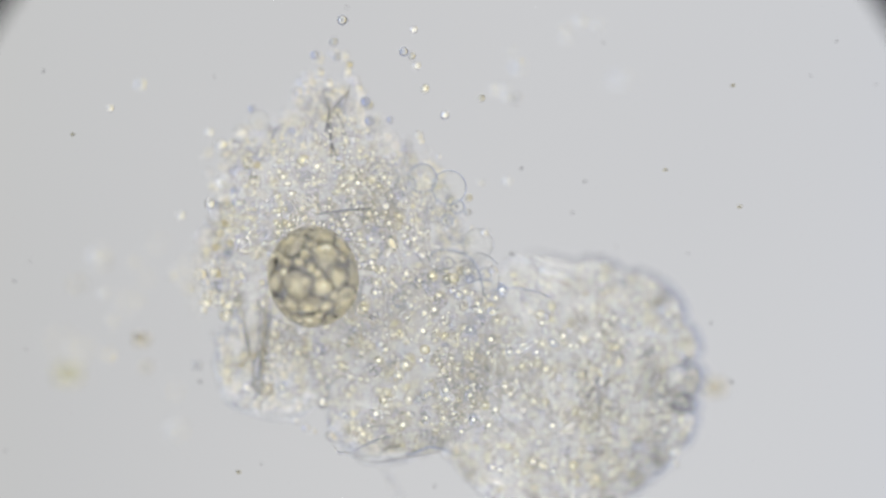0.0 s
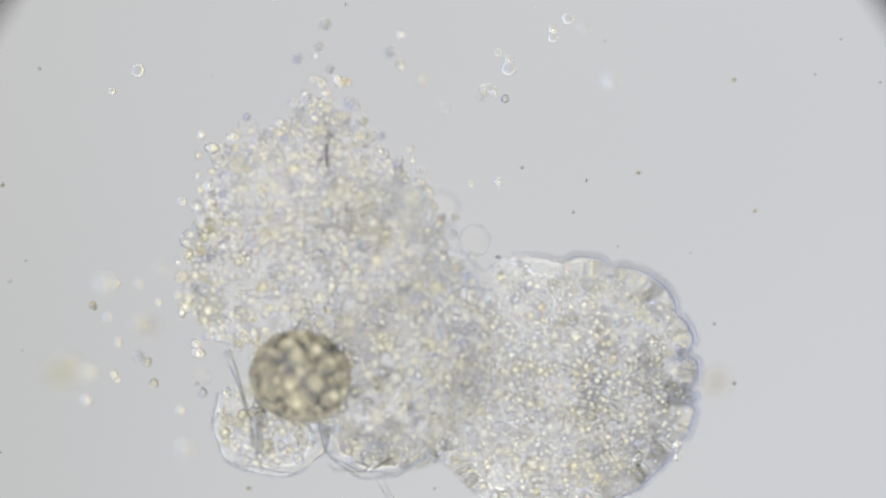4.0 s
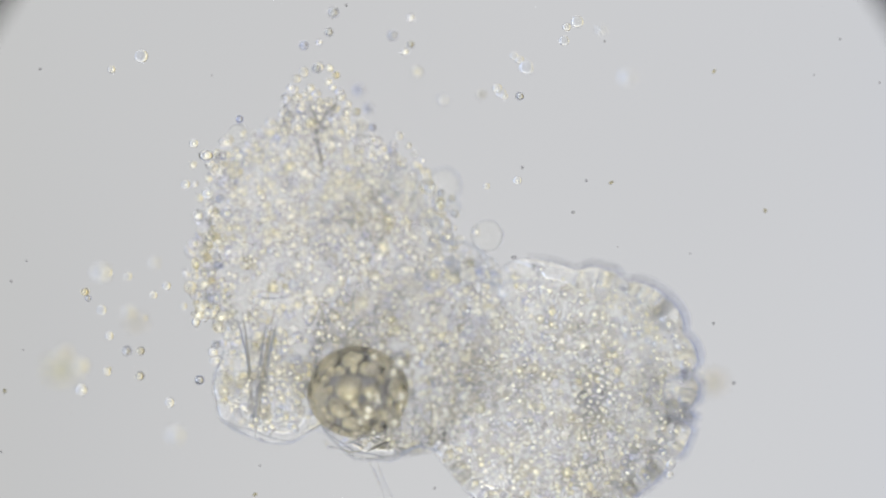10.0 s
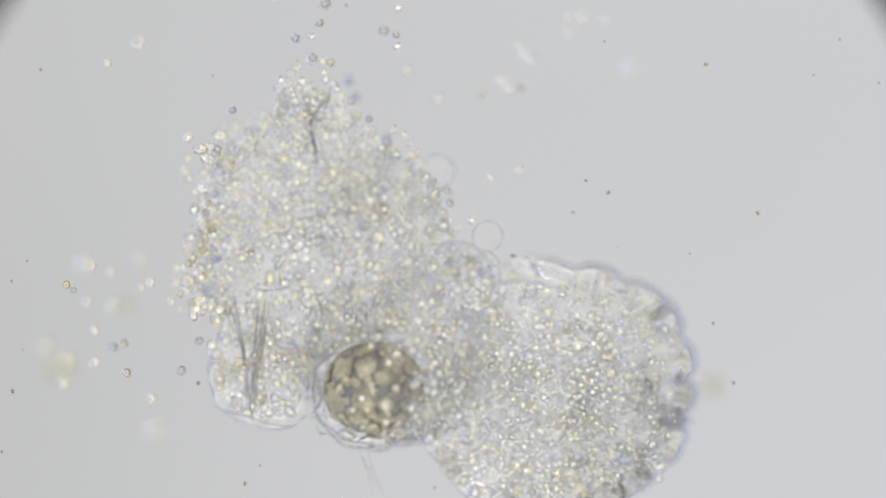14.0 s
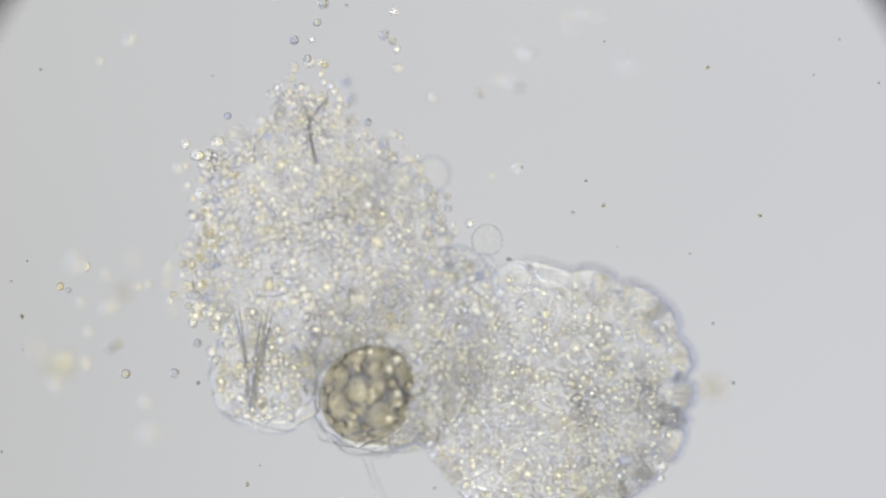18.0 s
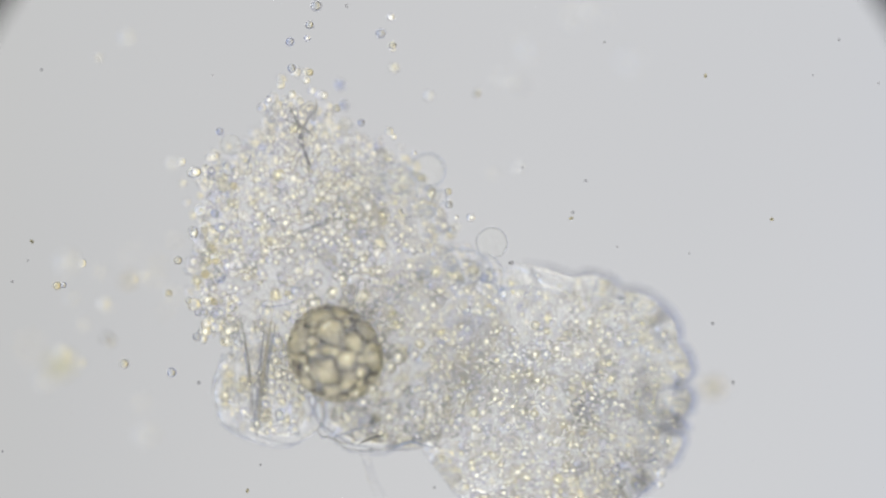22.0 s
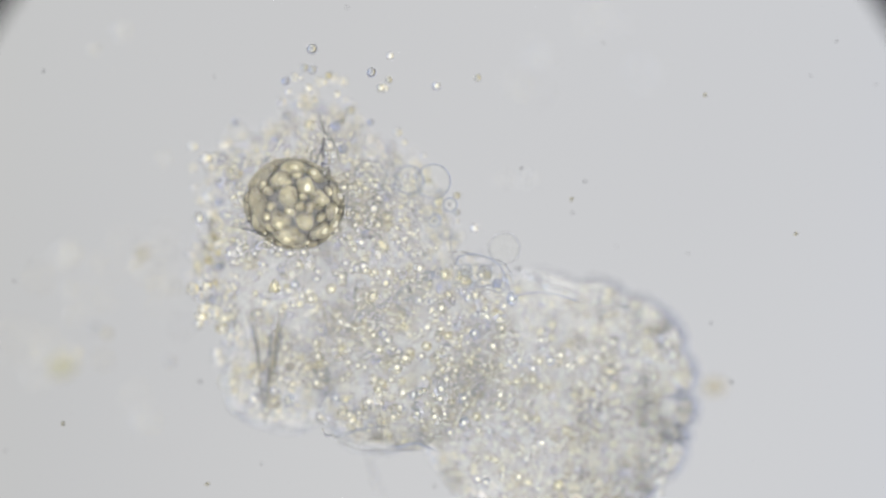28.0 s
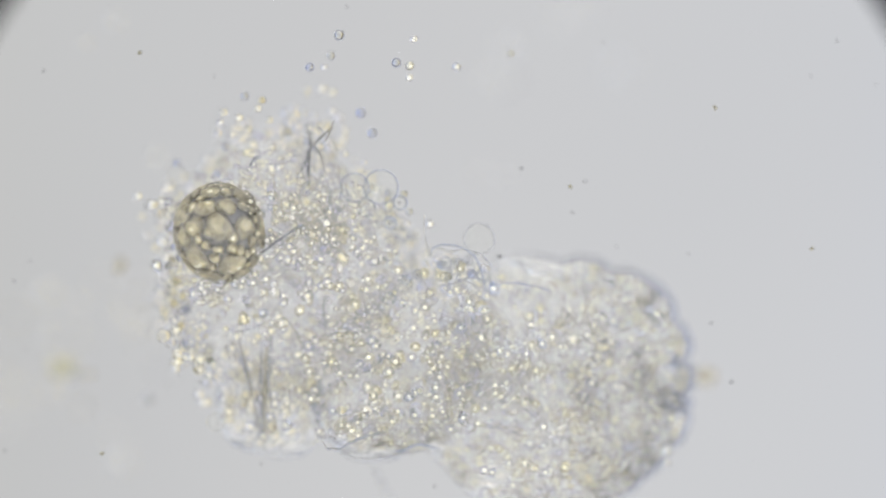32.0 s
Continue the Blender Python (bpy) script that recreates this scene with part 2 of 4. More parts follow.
def margin(radius, inner, start, stop, step, z, wide, tall):
    """A bead of clear jelly along an outline: steep on its outer side, running out flat inwards."""
    profile = [(0.0, 0.0), (0.03, 0.30), (0.09, 0.55), (0.18, 0.78), (0.32, 0.94), (0.5, 1.0), (0.75, 0.92), (1.0, 0.72), (1.0, 0.0)]
    bm = bmesh.new()
    rows = []
    for k in range(int((stop - start) / step) + 1):
        d = start + k * step
        end = min(1.0, k * step / 12, (stop - d) / 12 + 0.02)
        w = wide * (1 + 0.35 * noise.noise(Vector((math.cos(radians(d)) * 4, math.sin(radians(d)) * 4, z * 50)))) * max(end, 0.05)
        h = tall * (1 + 0.2 * noise.noise(Vector((math.cos(radians(d)) * 3, math.sin(radians(d)) * 3, 4.0)))) * max(end, 0.05)
        r, away = radius(d), inner(d) - radius(d)
        c, q = math.cos(radians(d)), math.sin(radians(d))
        rows.append([bm.verts.new(((r + u ** 0.5 * away - u * w) * c, (r + u ** 0.5 * away - u * w) * q, z + v * h)) for u, v in profile])
    for a, b in zip(rows, rows[1:]):
        for i in range(len(profile) - 1):
            bm.faces.new((a[i], b[i], b[i + 1], a[i + 1]))
        bm.faces.new((a[0], a[-1], b[-1], b[0]))
    bm.faces.new(rows[0])
    bm.faces.new(rows[-1][::-1])
    bmesh.ops.recalc_face_normals(bm, faces=bm.faces)
    return bm


def bow(a, b, bend, n=14):
    """Points from a to b, bowed sideways."""
    d = b - a
    side = Vector((-d.y, d.x, 0))
    return [a + d * (i / n) + side * bend * math.sin(math.pi * i / n) for i in range(n + 1)]


# kinds of granule: a clear drop with a pale core, a bluish one, a clear one, a dense one, a pale cloudy one, a bright
# one; the pale core paints the light that a drop gathers in its middle
MATTER = (LENS, COOL, DENSE, PALE, CREAM, SHINE)


def granule_mesh(kind, seed, squash, level=2, core=0.0):
    bm = ball_mesh(level, 0.10, seed, squash)
    for f in bm.faces:
        f.material_index = (0, 1, 0, 2, 3, 5)[kind]
    if kind in (0, 3, 5):
        ball = bmesh.ops.create_icosphere(bm, subdivisions=level - 1, radius=core or (0.34 if kind == 0 else 0.30), matrix=Matrix.Translation((0.06, -0.06, 0.1)))
        for f in {f for v in ball["verts"] for f in v.link_faces}:
            f.material_index = 4
    me = mesh_of(bm, "granule")
    for m in MATTER:
        me.materials.append(m)
    return me


ROUND = {(k, s): granule_mesh(k, s + 3 * k, sq, 3) for k in range(6) for s, sq in enumerate(((1, 1, 0.9), (1.18, 0.88, 0.9), (0.9, 1.12, 1.0)))}
GRAINS = {(k, s): granule_mesh(k, s + 3 * k, sq) for k in range(6) for s, sq in enumerate(((1, 1, 0.9), (1.18, 0.88, 0.9), (0.9, 1.12, 1.0)))}


def fill(parent, rng, count, whole, place, size, weights, rest=(64, 7, 7, 4, 18)):
    """Granules in a lobe: the first ones as parts of their own, the rest joined."""
    tv = {}
    for key, me in GRAINS.items():
        v = np.empty(len(me.vertices) * 3, np.float32)
        me.vertices.foreach_get("co", v)
        tv[key] = v.reshape(-1, 3), np.array([p.vertices[:] for p in me.polygons]), [p.material_index for p in me.polygons]
    verts, faces, mats, base = [], [], [], 0
    for i in range(count):
        x, y, z = place(rng)
        r = size(rng, x, y) * (1.0 if i < whole else 0.88)
        k, s = rng.choices(range(5), weights if i < whole else rest)[0], rng.randrange(3)
        turn = rng.uniform(0, 2 * math.pi)
        if i < whole:
            ob = part("granule", ROUND[k, s], None, parent)
            ob.matrix_basis = Matrix.LocRotScale((x, y, z), Euler((0, 0, turn)), (r, r, r))
            continue
        v, f, mi = tv[k, s]
        c, q = math.cos(turn), math.sin(turn)
        verts.append(v @ np.array([[c, q, 0], [-q, c, 0], [0, 0, 1]]) * r + (x, y, z))
        faces.append(f + base)
        mats += mi
        base += len(v)
    if verts:
        me = bpy.data.meshes.new("granule_bed")
        me.from_pydata(np.concatenate(verts).tolist(), [], np.concatenate(faces).tolist())
        for m in MATTER:
            me.materials.append(m)
        me.polygons.foreach_set("material_index", mats)
        tagged(part("granule_bed", smooth(me), None, parent, "densely packed cream and grey granules"), kind="stuff")


def inside(radius, height, power, low=0.03, edge=1.0, lean=None, fray=0.0, tilt=0.0):
    """Random places within a lobe."""
    def place(rng):
        while True:
            d, f = rng.uniform(0, 360), math.sqrt(rng.random()) * edge
            if fray:
                f *= 1 + abs(rng.gauss(0, fray)) * (f > 0.75)
            x, y = radius(d) * f * math.cos(radians(d)), radius(d) * f * math.sin(radians(d))
            if lean is None or rng.random() < lean(x, y):
                top = height * max(0.05, 1 - f ** power) ** 0.5
                return x, y, rng.uniform(low, max(low + 0.01, top * (1 + tilt * x / 0.2)))
    return place


# the way that the cyst takes through the lower masses
CYST_WAY = [mm(*p).to_2d() for p in ((555, 490), (518, 590), (530, 655), (600, 695), (690, 680))]


def below_cyst(place, origin):
    """Places of which those on the way of the cyst lie low, under it."""
    def low(rng):
        while True:
            x, y, z = place(rng)
            p = Vector((x + origin.x, y + origin.y))
            gap = 1.0
            for a, b in zip(CYST_WAY, CYST_WAY[1:]):
                k = max(0.0, min(1.0, (p - a).dot(b - a) / (b - a).length_squared))
                gap = min(gap, (p - a - (b - a) * k).length)
            if gap > 0.085 or z < 0.075:
                return x, y, z
    return low


def fine_bed(parent, rng, count, radius, edge, top):
    """Fine grains between the granules, up to a height."""
    spread = below_cyst(inside(radius, top, 8, top * 0.78, edge), parent.location)
    fill(parent, rng, count, 0, spread, lambda g, x, y: g.uniform(0.0040, 0.0072), (1,) * 5, (44, 10, 16, 24, 6))


def scatter(parent, rng, count, xs, ys, zs, weights=(44, 6, 12, 28, 2, 8), sizes=(0.0064, 0.0100)):
    """Larger granules lying loose on top of a lobe."""
    for _ in range(count):
        r = rng.uniform(*sizes)
        g = part("granule", ROUND[rng.choices(range(6), weights)[0], rng.randrange(3)], None, parent)
        g.matrix_basis = Matrix.LocRotScale((rng.uniform(*xs), rng.uniform(*ys), rng.uniform(*zs)), Euler((0, 0, rng.uniform(0, 6.28))), (r, r, r))


# ---- the broad lobe ----
def broad_lobe():
    ob = thing("cell_lobe", mm(1005, 690), "broad rounded translucent cell lobe with scalloped edge, packed with cream granules", "cell")
    rng = random.Random(11)
    part("membrane", smooth_bm(dome(lobe_radius, 0.21, 540, 16, 3.5, 0.10, 3.0, 9.0, -0.28)), FILM, ob, "thin clear outer membrane")
    part("cytoplasm", smooth_bm(dome(lambda d: lobe_radius(d) * 0.95, 0.07, 300, 30, 4, 0.5, 8.0, 26)), PLASM, ob, "cloudy greyish cell matter")
    part("membrane_edge", smooth_bm(rim(lambda d: lobe_radius(d) - 0.001, -166, 120, 0.5, 0.085, 0.0048, True)), RIM, ob, "bluish refracting membrane edge")
    # dim tube that paints the dark halo round the unsharp edge
    part("membrane_skirt", smooth_bm(rim(lambda d: lobe_radius(d) + 0.006, -75, 106, 0.5, 0.013, 0.0090, True)), HALO, ob, "dim glassy tube painting the dark halo of the lobe's edge")
    part("clear_margin", smooth_bm(margin(lobe_radius, LOBE_OUTLINE, -163, 112, 0.5, 0.08, 0.034, 0.075)), JELLY, ob, "clear glassy margin of the lobe")
    # pale band that paints the bright line refraction draws inside the margin
    part("membrane_fold", smooth_bm(rim(lambda d: lobe_radius(d) - 0.0095 - 0.002 * math.sin(radians(d * 7)), -120, 112, 0.5, 0.085, 0.0060)), GLEAM, ob, "pale band painting the bright inner line of the margin")
    for k, start, stop, thick in ((-14, 0.172, 0.225, 0.0034), (8, 0.185, 0.220, 0.0024), (-7.5, 0.180, 0.224, 0.0024), (-13, 0.12, 0.176, 0.0018), (-33, 0.19, 0.228, 0.002)):
        out = Vector((math.cos(radians(k)), math.sin(radians(k)), 0))
        part("crease", smooth_bm(tube(bow(out * start + Vector((0, 0, 0.17)), out * stop + Vector((0, 0, 0.14)), 0.06), thick * 0.7, 6, True)), EDGE, ob, "deep fold of the membrane")
    d = -62.0
    while d < 118:
        r = rng.uniform(0.011, 0.021)
        a = radians(d)
        at = Vector((math.cos(a), math.sin(a), 0)) * (lobe_radius(d) - r * 1.02 - rng.uniform(0.004, 0.022)) + Vector((0, 0, rng.uniform(0.07, 0.10)))
        bm = ball_mesh(3, 0.25, d, (1.0, rng.uniform(0.8, 1.25), 1.2))
        bm.transform(Matrix.Translation(at) @ Matrix.Rotation(a, 4, "Z") @ Matrix.Scale(r, 4))
        part("margin_lobule", smooth_bm(bm), LOBULE, ob, "clear rounded bulge of the margin")
        if rng.random() < 0.2:
            k = radians(d + 4)
            out = Vector((math.cos(k), math.sin(k), 0))
            part("crease", smooth_bm(tube(bow(out * (lobe_radius(d + 4) - 0.004) + Vector((0, 0, 0.12)), out * (lobe_radius(d + 4) - rng.uniform(0.03, 0.075)) + Vector((0, 0, 0.17)), rng.uniform(-0.2, 0.2)), 0.0016, 6, True)), EDGE, ob, "fine crease of the membrane")
        d += rng.uniform(4.5, 8)
    fill(ob, rng, 1560, 220, inside(lobe_radius, 0.20, 3.5, 0.05, 0.955, lambda x, y: 0.45 + 0.55 * max(0, min(1, (0.16 - y) / 0.1)) * max(0.6, min(1, (x + 0.26) / 0.2)) * (0.72 if x > 0.06 else 1), 0.0, -0.28),
         lambda g, x, y: g.uniform(0.0052, 0.0090) * (1.3 if g.random() < 0.10 else 1) * (1 + 0.2 * (x > 0.02)), (68, 7, 8, 4, 13), (62, 7, 3, 3, 25))
    fine_bed(ob, rng, 260, lobe_radius, 0.93, 0.20)
    scatter(ob, rng, 35, (-0.19, 0.04), (-0.16, 0.13), (0.22, 0.27))
    scatter(ob, rng, 60, (-0.10, 0.10), (-0.18, 0.13), (0.13, 0.20), (24, 4, 10, 22, 0, 40))
    scatter(ob, rng, 95, (0.02, 0.20), (-0.16, 0.12), (0.11, 0.17), (14, 4, 8, 24, 0, 50))
    return ob


def shaped(bm, m):
    bm.transform(m)
    return bm


def moved(bm, way):
    bm.transform(Matrix.Translation(way))
    return bm


def smooth_bm(bm):
    for f in bm.faces:
        f.smooth = True
    return bm


LOBE = broad_lobe()

# ---- the frayed upper mass ----
upper_radius = outline([(0, 222), (15, 205), (29, 188), (45, 178), (60, 180), (80, 205), (92, 235), (101, 228), (112, 205), (124, 205), (140, 222), (152, 236), (170, 222), (180, 222),
                        (200, 255), (217, 255), (240, 235), (270, 235), (300, 255), (325, 262), (345, 225)])


def upper_mass():
    ob = thing("frayed_cell_mass", mm(585, 410), "frayed mass of loose cream and grey granules with glassy needles", "cell")
    rng = random.Random(23)
    part("cytoplasm", smooth_bm(dome(lambda d: upper_radius(d) * 0.93, 0.07, 300, 30, 4, 0.6, 5.0, 24)), PLASM, ob, "cloudy greyish cell matter")
    fill(ob, rng, 1120, 300, inside(upper_radius, 0.29, 4, 0.06, 0.98, lambda x, y: 1.0 if y > -0.10 or x < -0.09 else (0.75 if y > -0.2 and x < 0.06 else 0.2), 0.07),
         lambda g, x, y: g.uniform(0.0062, 0.0118) * (1.25 if g.random() < 0.12 else 1), (62, 9, 11, 9, 9))
    fine_bed(ob, rng, 330, upper_radius, 0.88, 0.30)
    # coarse drops along the ragged side
    for cx, cy, n in ((410, 290, 22), (385, 420, 20), (365, 520, 26), (770, 370, 16), (400, 570, 18)):
        off2 = mm(cx, cy) - mm(585, 410)
        for _ in range(n):
            r = rng.uniform(0.007, 0.0125)
            g = part("granule", ROUND[rng.choices(range(6), (34, 6, 12, 24, 2, 22))[0], rng.randrange(3)], None, ob)
            g.matrix_basis = Matrix.LocRotScale(off2 + Vector((rng.gauss(0, 0.022), rng.gauss(0, 0.030), rng.uniform(0.08, 0.22))), None, (r, r, r))
    part("nucleus", smooth_bm(moved(dome(outline([(0, 44), (60, 40), (120, 46), (200, 40), (300, 45)]), 0.05, 60, 10, 4, 0.3, 4.0, 40), mm(662, 392, 0.13) - mm(585, 410))), NUCLEUS, ob, "greyish rounded nucleus")
    for a, b, bend in (((450, 520), (522, 524), -0.12), ((735, 345), (742, 415), 0.05), ((735, 445), (768, 470), -0.15), ((560, 520), (575, 600), 0.06), ((640, 500), (628, 560), -0.1)):
        p, q = mm(*a, 0.2) - mm(585, 410), mm(*b, 0.2) - mm(585, 410)
        part("filament", smooth_bm(tube(bow(p, q, bend), 0.0016, 6, True)), NEEDLE, ob, "hair-thin glassy filament")
    return ob


UPPER = upper_mass()


# ---- the tuft on top of it ----
def tuft():
    base = mm(575, 235)
    ob = thing("needle_tuft", base, "tuft of thin glassy needles among coarse pale granules", "cell")
    rng = random.Random(29)
    heap = outline([(0, 55), (45, 62), (80, 80), (100, 80), (135, 60), (180, 55), (270, 62)])
    off = mm(568, 208) - base
    spread = inside(heap, 0.17, 4, 0.09, 0.95, None, 0.14)
    fill(ob, rng, 54, 54, lambda g: tuple(Vector(spread(g)) + off), lambda g, x, y: g.uniform(0.006, 0.011), (62, 6, 12, 14, 6))
    for a, b, bend, r in (((558, 185), (576, 262), 0.05, 2.3), ((545, 208), (606, 285), 0.16, 1.5), ((571, 225), (553, 300), 0.06, 1.7), ((608, 176), (596, 222), 0.05, 1.8),
                          ((612, 190), (572, 240), -0.06, 2.0), ((570, 228), (590, 318), -0.05, 2.6), ((496, 250), (472, 300), -0.18, 1.5), ((566, 236), (578, 322), 0.04, 1.8)):
        p, q = mm(*a, 0.20) - base, mm(*b, 0.235) - base
        part("spicule", smooth_bm(tube(bow(p, q, bend), r * 1.05 / 1000, 8, True)), HAIR, ob, "thin glassy needle")
    return ob


TUFT = tuft()


# ---- the granular waist between them ----
def waist():
    shape = outline([(0, 160), (20, 175), (38, 212), (56, 240), (72, 222), (90, 180), (120, 150), (180, 170), (220, 165), (250, 160), (285, 155), (310, 150), (340, 155)])
    ob = thing("cell_waist", mm(720, 650), "greyish finely granular middle of the cell mass", "cell")
    rng = random.Random(31)
    part("cytoplasm", smooth_bm(dome(lambda d: shape(d) * (0.95 - 0.36 * max(0.0, math.cos(radians(d - 30))) ** 2), 0.06, 240, 26, 4, 0.6, 2.0, 24)), PLASM, ob, "cloudy greyish cell matter")
    fill(ob, rng, 580, 225, below_cyst(inside(shape, 0.22, 4, 0.04, 1.0, lambda x, y: (1.0 if x < 0.09 else 0.5) if y < 0.06 else (0.8 if x > 0.04 else 0.55)), ob.location), lambda g, x, y: g.uniform(0.0058, 0.0112), (58, 8, 14, 12, 8), (58, 8, 10, 10, 14))
    fine_bed(ob, rng, 250, shape, 0.92, 0.28)
    scatter(ob, rng, 60, (0.02, 0.17), (-0.12, 0.16), (0.23, 0.28))
    scatter(ob, rng, 60, (-0.08, 0.18), (-0.11, 0.17), (0.255, 0.295), (20, 18, 18, 40, 0, 4), (0.0075, 0.0125))
    return ob


WAIST = waist()


# ---- the clear pockets below ----
def pocket(centre, table, granules, seed, tall, needles=()):
    plain = outline(table)

    def shape(d):
        return plain(d) * (1 + 0.05 * noise.noise(Vector((math.cos(radians(d)) * 2.5, math.sin(radians(d)) * 2.5, seed))) + 0.012 * math.sin(radians(d * 9)))
    ob = thing("clear_pocket", mm(*centre), "clear thin-walled pocket of the cell holding few droplets", "cell")
    rng = random.Random(seed)
    part("membrane", smooth_bm(dome(shape, 0.17, 200, 12, 4, 0.1, seed)), FILM, ob, "thin clear outer membrane")
    part("membrane_edge", smooth_bm(rim(shape, 140, 385, 1.0, 0.09, 0.0026)), EDGE, ob, "bright refracting membrane edge")
    part("clear_margin", smooth_bm(margin(shape, plain, 150, 365, 1.0, 0.08, 0.022, 0.026)), JELLY, ob, "clear glassy margin of the pocket")
    part("membrane_fold", smooth_bm(rim(lambda d: shape(d) - 0.006 - 0.006 * math.sin(radians(d * 3 + 40)), 165, 350, 1.0, 0.13, 0.0014)), EDGE, ob, "thin inner fold of the membrane")
    if needles:
        part("cytoplasm", smooth_bm(dome(lambda d: shape(d) * 0.9, 0.05, 120, 16, 4, 0.6, seed, 24)), MILK, ob, "faintly cloudy cell matter")
    fill(ob, rng, granules, granules, inside(shape, tall, 4, 0.03, 0.85), lambda g, x, y: g.uniform(0.0055, 0.0110), (48, 10, 22, 16, 4))
    for a, b, bend, r in needles:
        p, q = mm(*a, 0.19) - mm(*centre), mm(*b, 0.16) - mm(*centre)
        part("spicule", smooth_bm(tube(bow(p, q, bend), r / 1000, 8, True)), NEEDLE, ob, "long glassy needle")
    return ob


POCKET = pocket((475, 690), [(0, 95), (60, 90), (120, 100), (180, 92), (220, 96), (250, 92), (270, 100), (300, 108), (330, 115)], 210, 5, 0.20,
                (((432, 548), (455, 772), 0.015, 2.8), ((490, 552), (457, 778), -0.012, 3.8), ((440, 585), (449, 745), 0.01, 2.2), ((476, 572), (454, 760), -0.01, 3.0), ((424, 568), (444, 668), 0.03, 1.8), ((497, 566), (474, 690), -0.02, 2.2)))


def folds(ob, centre, lines, z, thick, material):
    """Wavy folds of thin membrane lying on a lobe."""
    for a, b, bend in lines:
        pts = bow(mm(*a, z) - mm(*centre), mm(*b, z) - mm(*centre), bend, 40)
        pts = [p + Vector((0, 0.0022 * math.sin(i * 0.2 + a[0]) + 0.001 * math.sin(i * 0.33 + 1), 0.01 * math.sin(i * 0.3))) for i, p in enumerate(pts)]
        part("membrane_fold", smooth_bm(tube(pts, thick, 6, True)), material, ob, "wavy fold of thin membrane")


POUCH = pocket((665, 715), [(0, 110), (90, 90), (180, 95), (215, 100), (240, 104), (270, 110), (300, 112), (330, 118)], 60, 6, 0.07)
folds(POUCH, (665, 715), (((580, 786), (618, 800), -0.1), ((604, 806), (700, 772), 0.12), ((612, 808), (775, 798), -0.06), ((700, 806), (790, 800), 0.1)), 0.235, 0.0026, EDGE)
part("spicule", smooth_bm(tube(bow(mm(655, 806, 0.16) - mm(665, 715), mm(702, 784, 0.15) - mm(665, 715), 0.03), 0.0026, 8, True)), HAIR, POUCH, "short dark glassy sliver")
part("vesicle", smooth_bm(shaped(ball_mesh(3, 0.15, 4, (1.0, 0.45, 0.5)), Matrix.Translation(mm(630, 799, 0.12) - mm(665, 715)) @ Matrix.Scale(0.021, 4))), WISP, POUCH, "flat clear oval vesicle")
folds(WAIST, (720, 650), (((782, 482), (858, 478), 0.18), ((760, 452), (835, 452), 0.1), ((886, 486), (898, 540), -0.15), ((800, 512), (884, 506), 0.12), ((842, 452), (886, 480), 0.2)), 0.24, 0.0017, EDGE)


CYST_LONG, CYST_SHORT = 0.090, 0.0815


# ---- the thin sheet of granules that flows in where the cyst has been ----
def sheet():
    ob = thing("granule_sheet", mm(630, 690), "thin sheet of cream granules and clear droplets flowing below the cyst", "cell")
    rng = random.Random(41)
    plain = outline([(0, 118), (60, 95), (120, 100), (170, 128), (200, 130), (250, 88), (300, 92)])
    fill(ob, rng, 150, 110, inside(plain, 0.062, 8, 0.012, 1.0), lambda g, x, y: g.uniform(0.0052, 0.0105), (56, 10, 18, 12, 4), (50, 10, 16, 18, 6))
    return ob


SHEET = sheet()


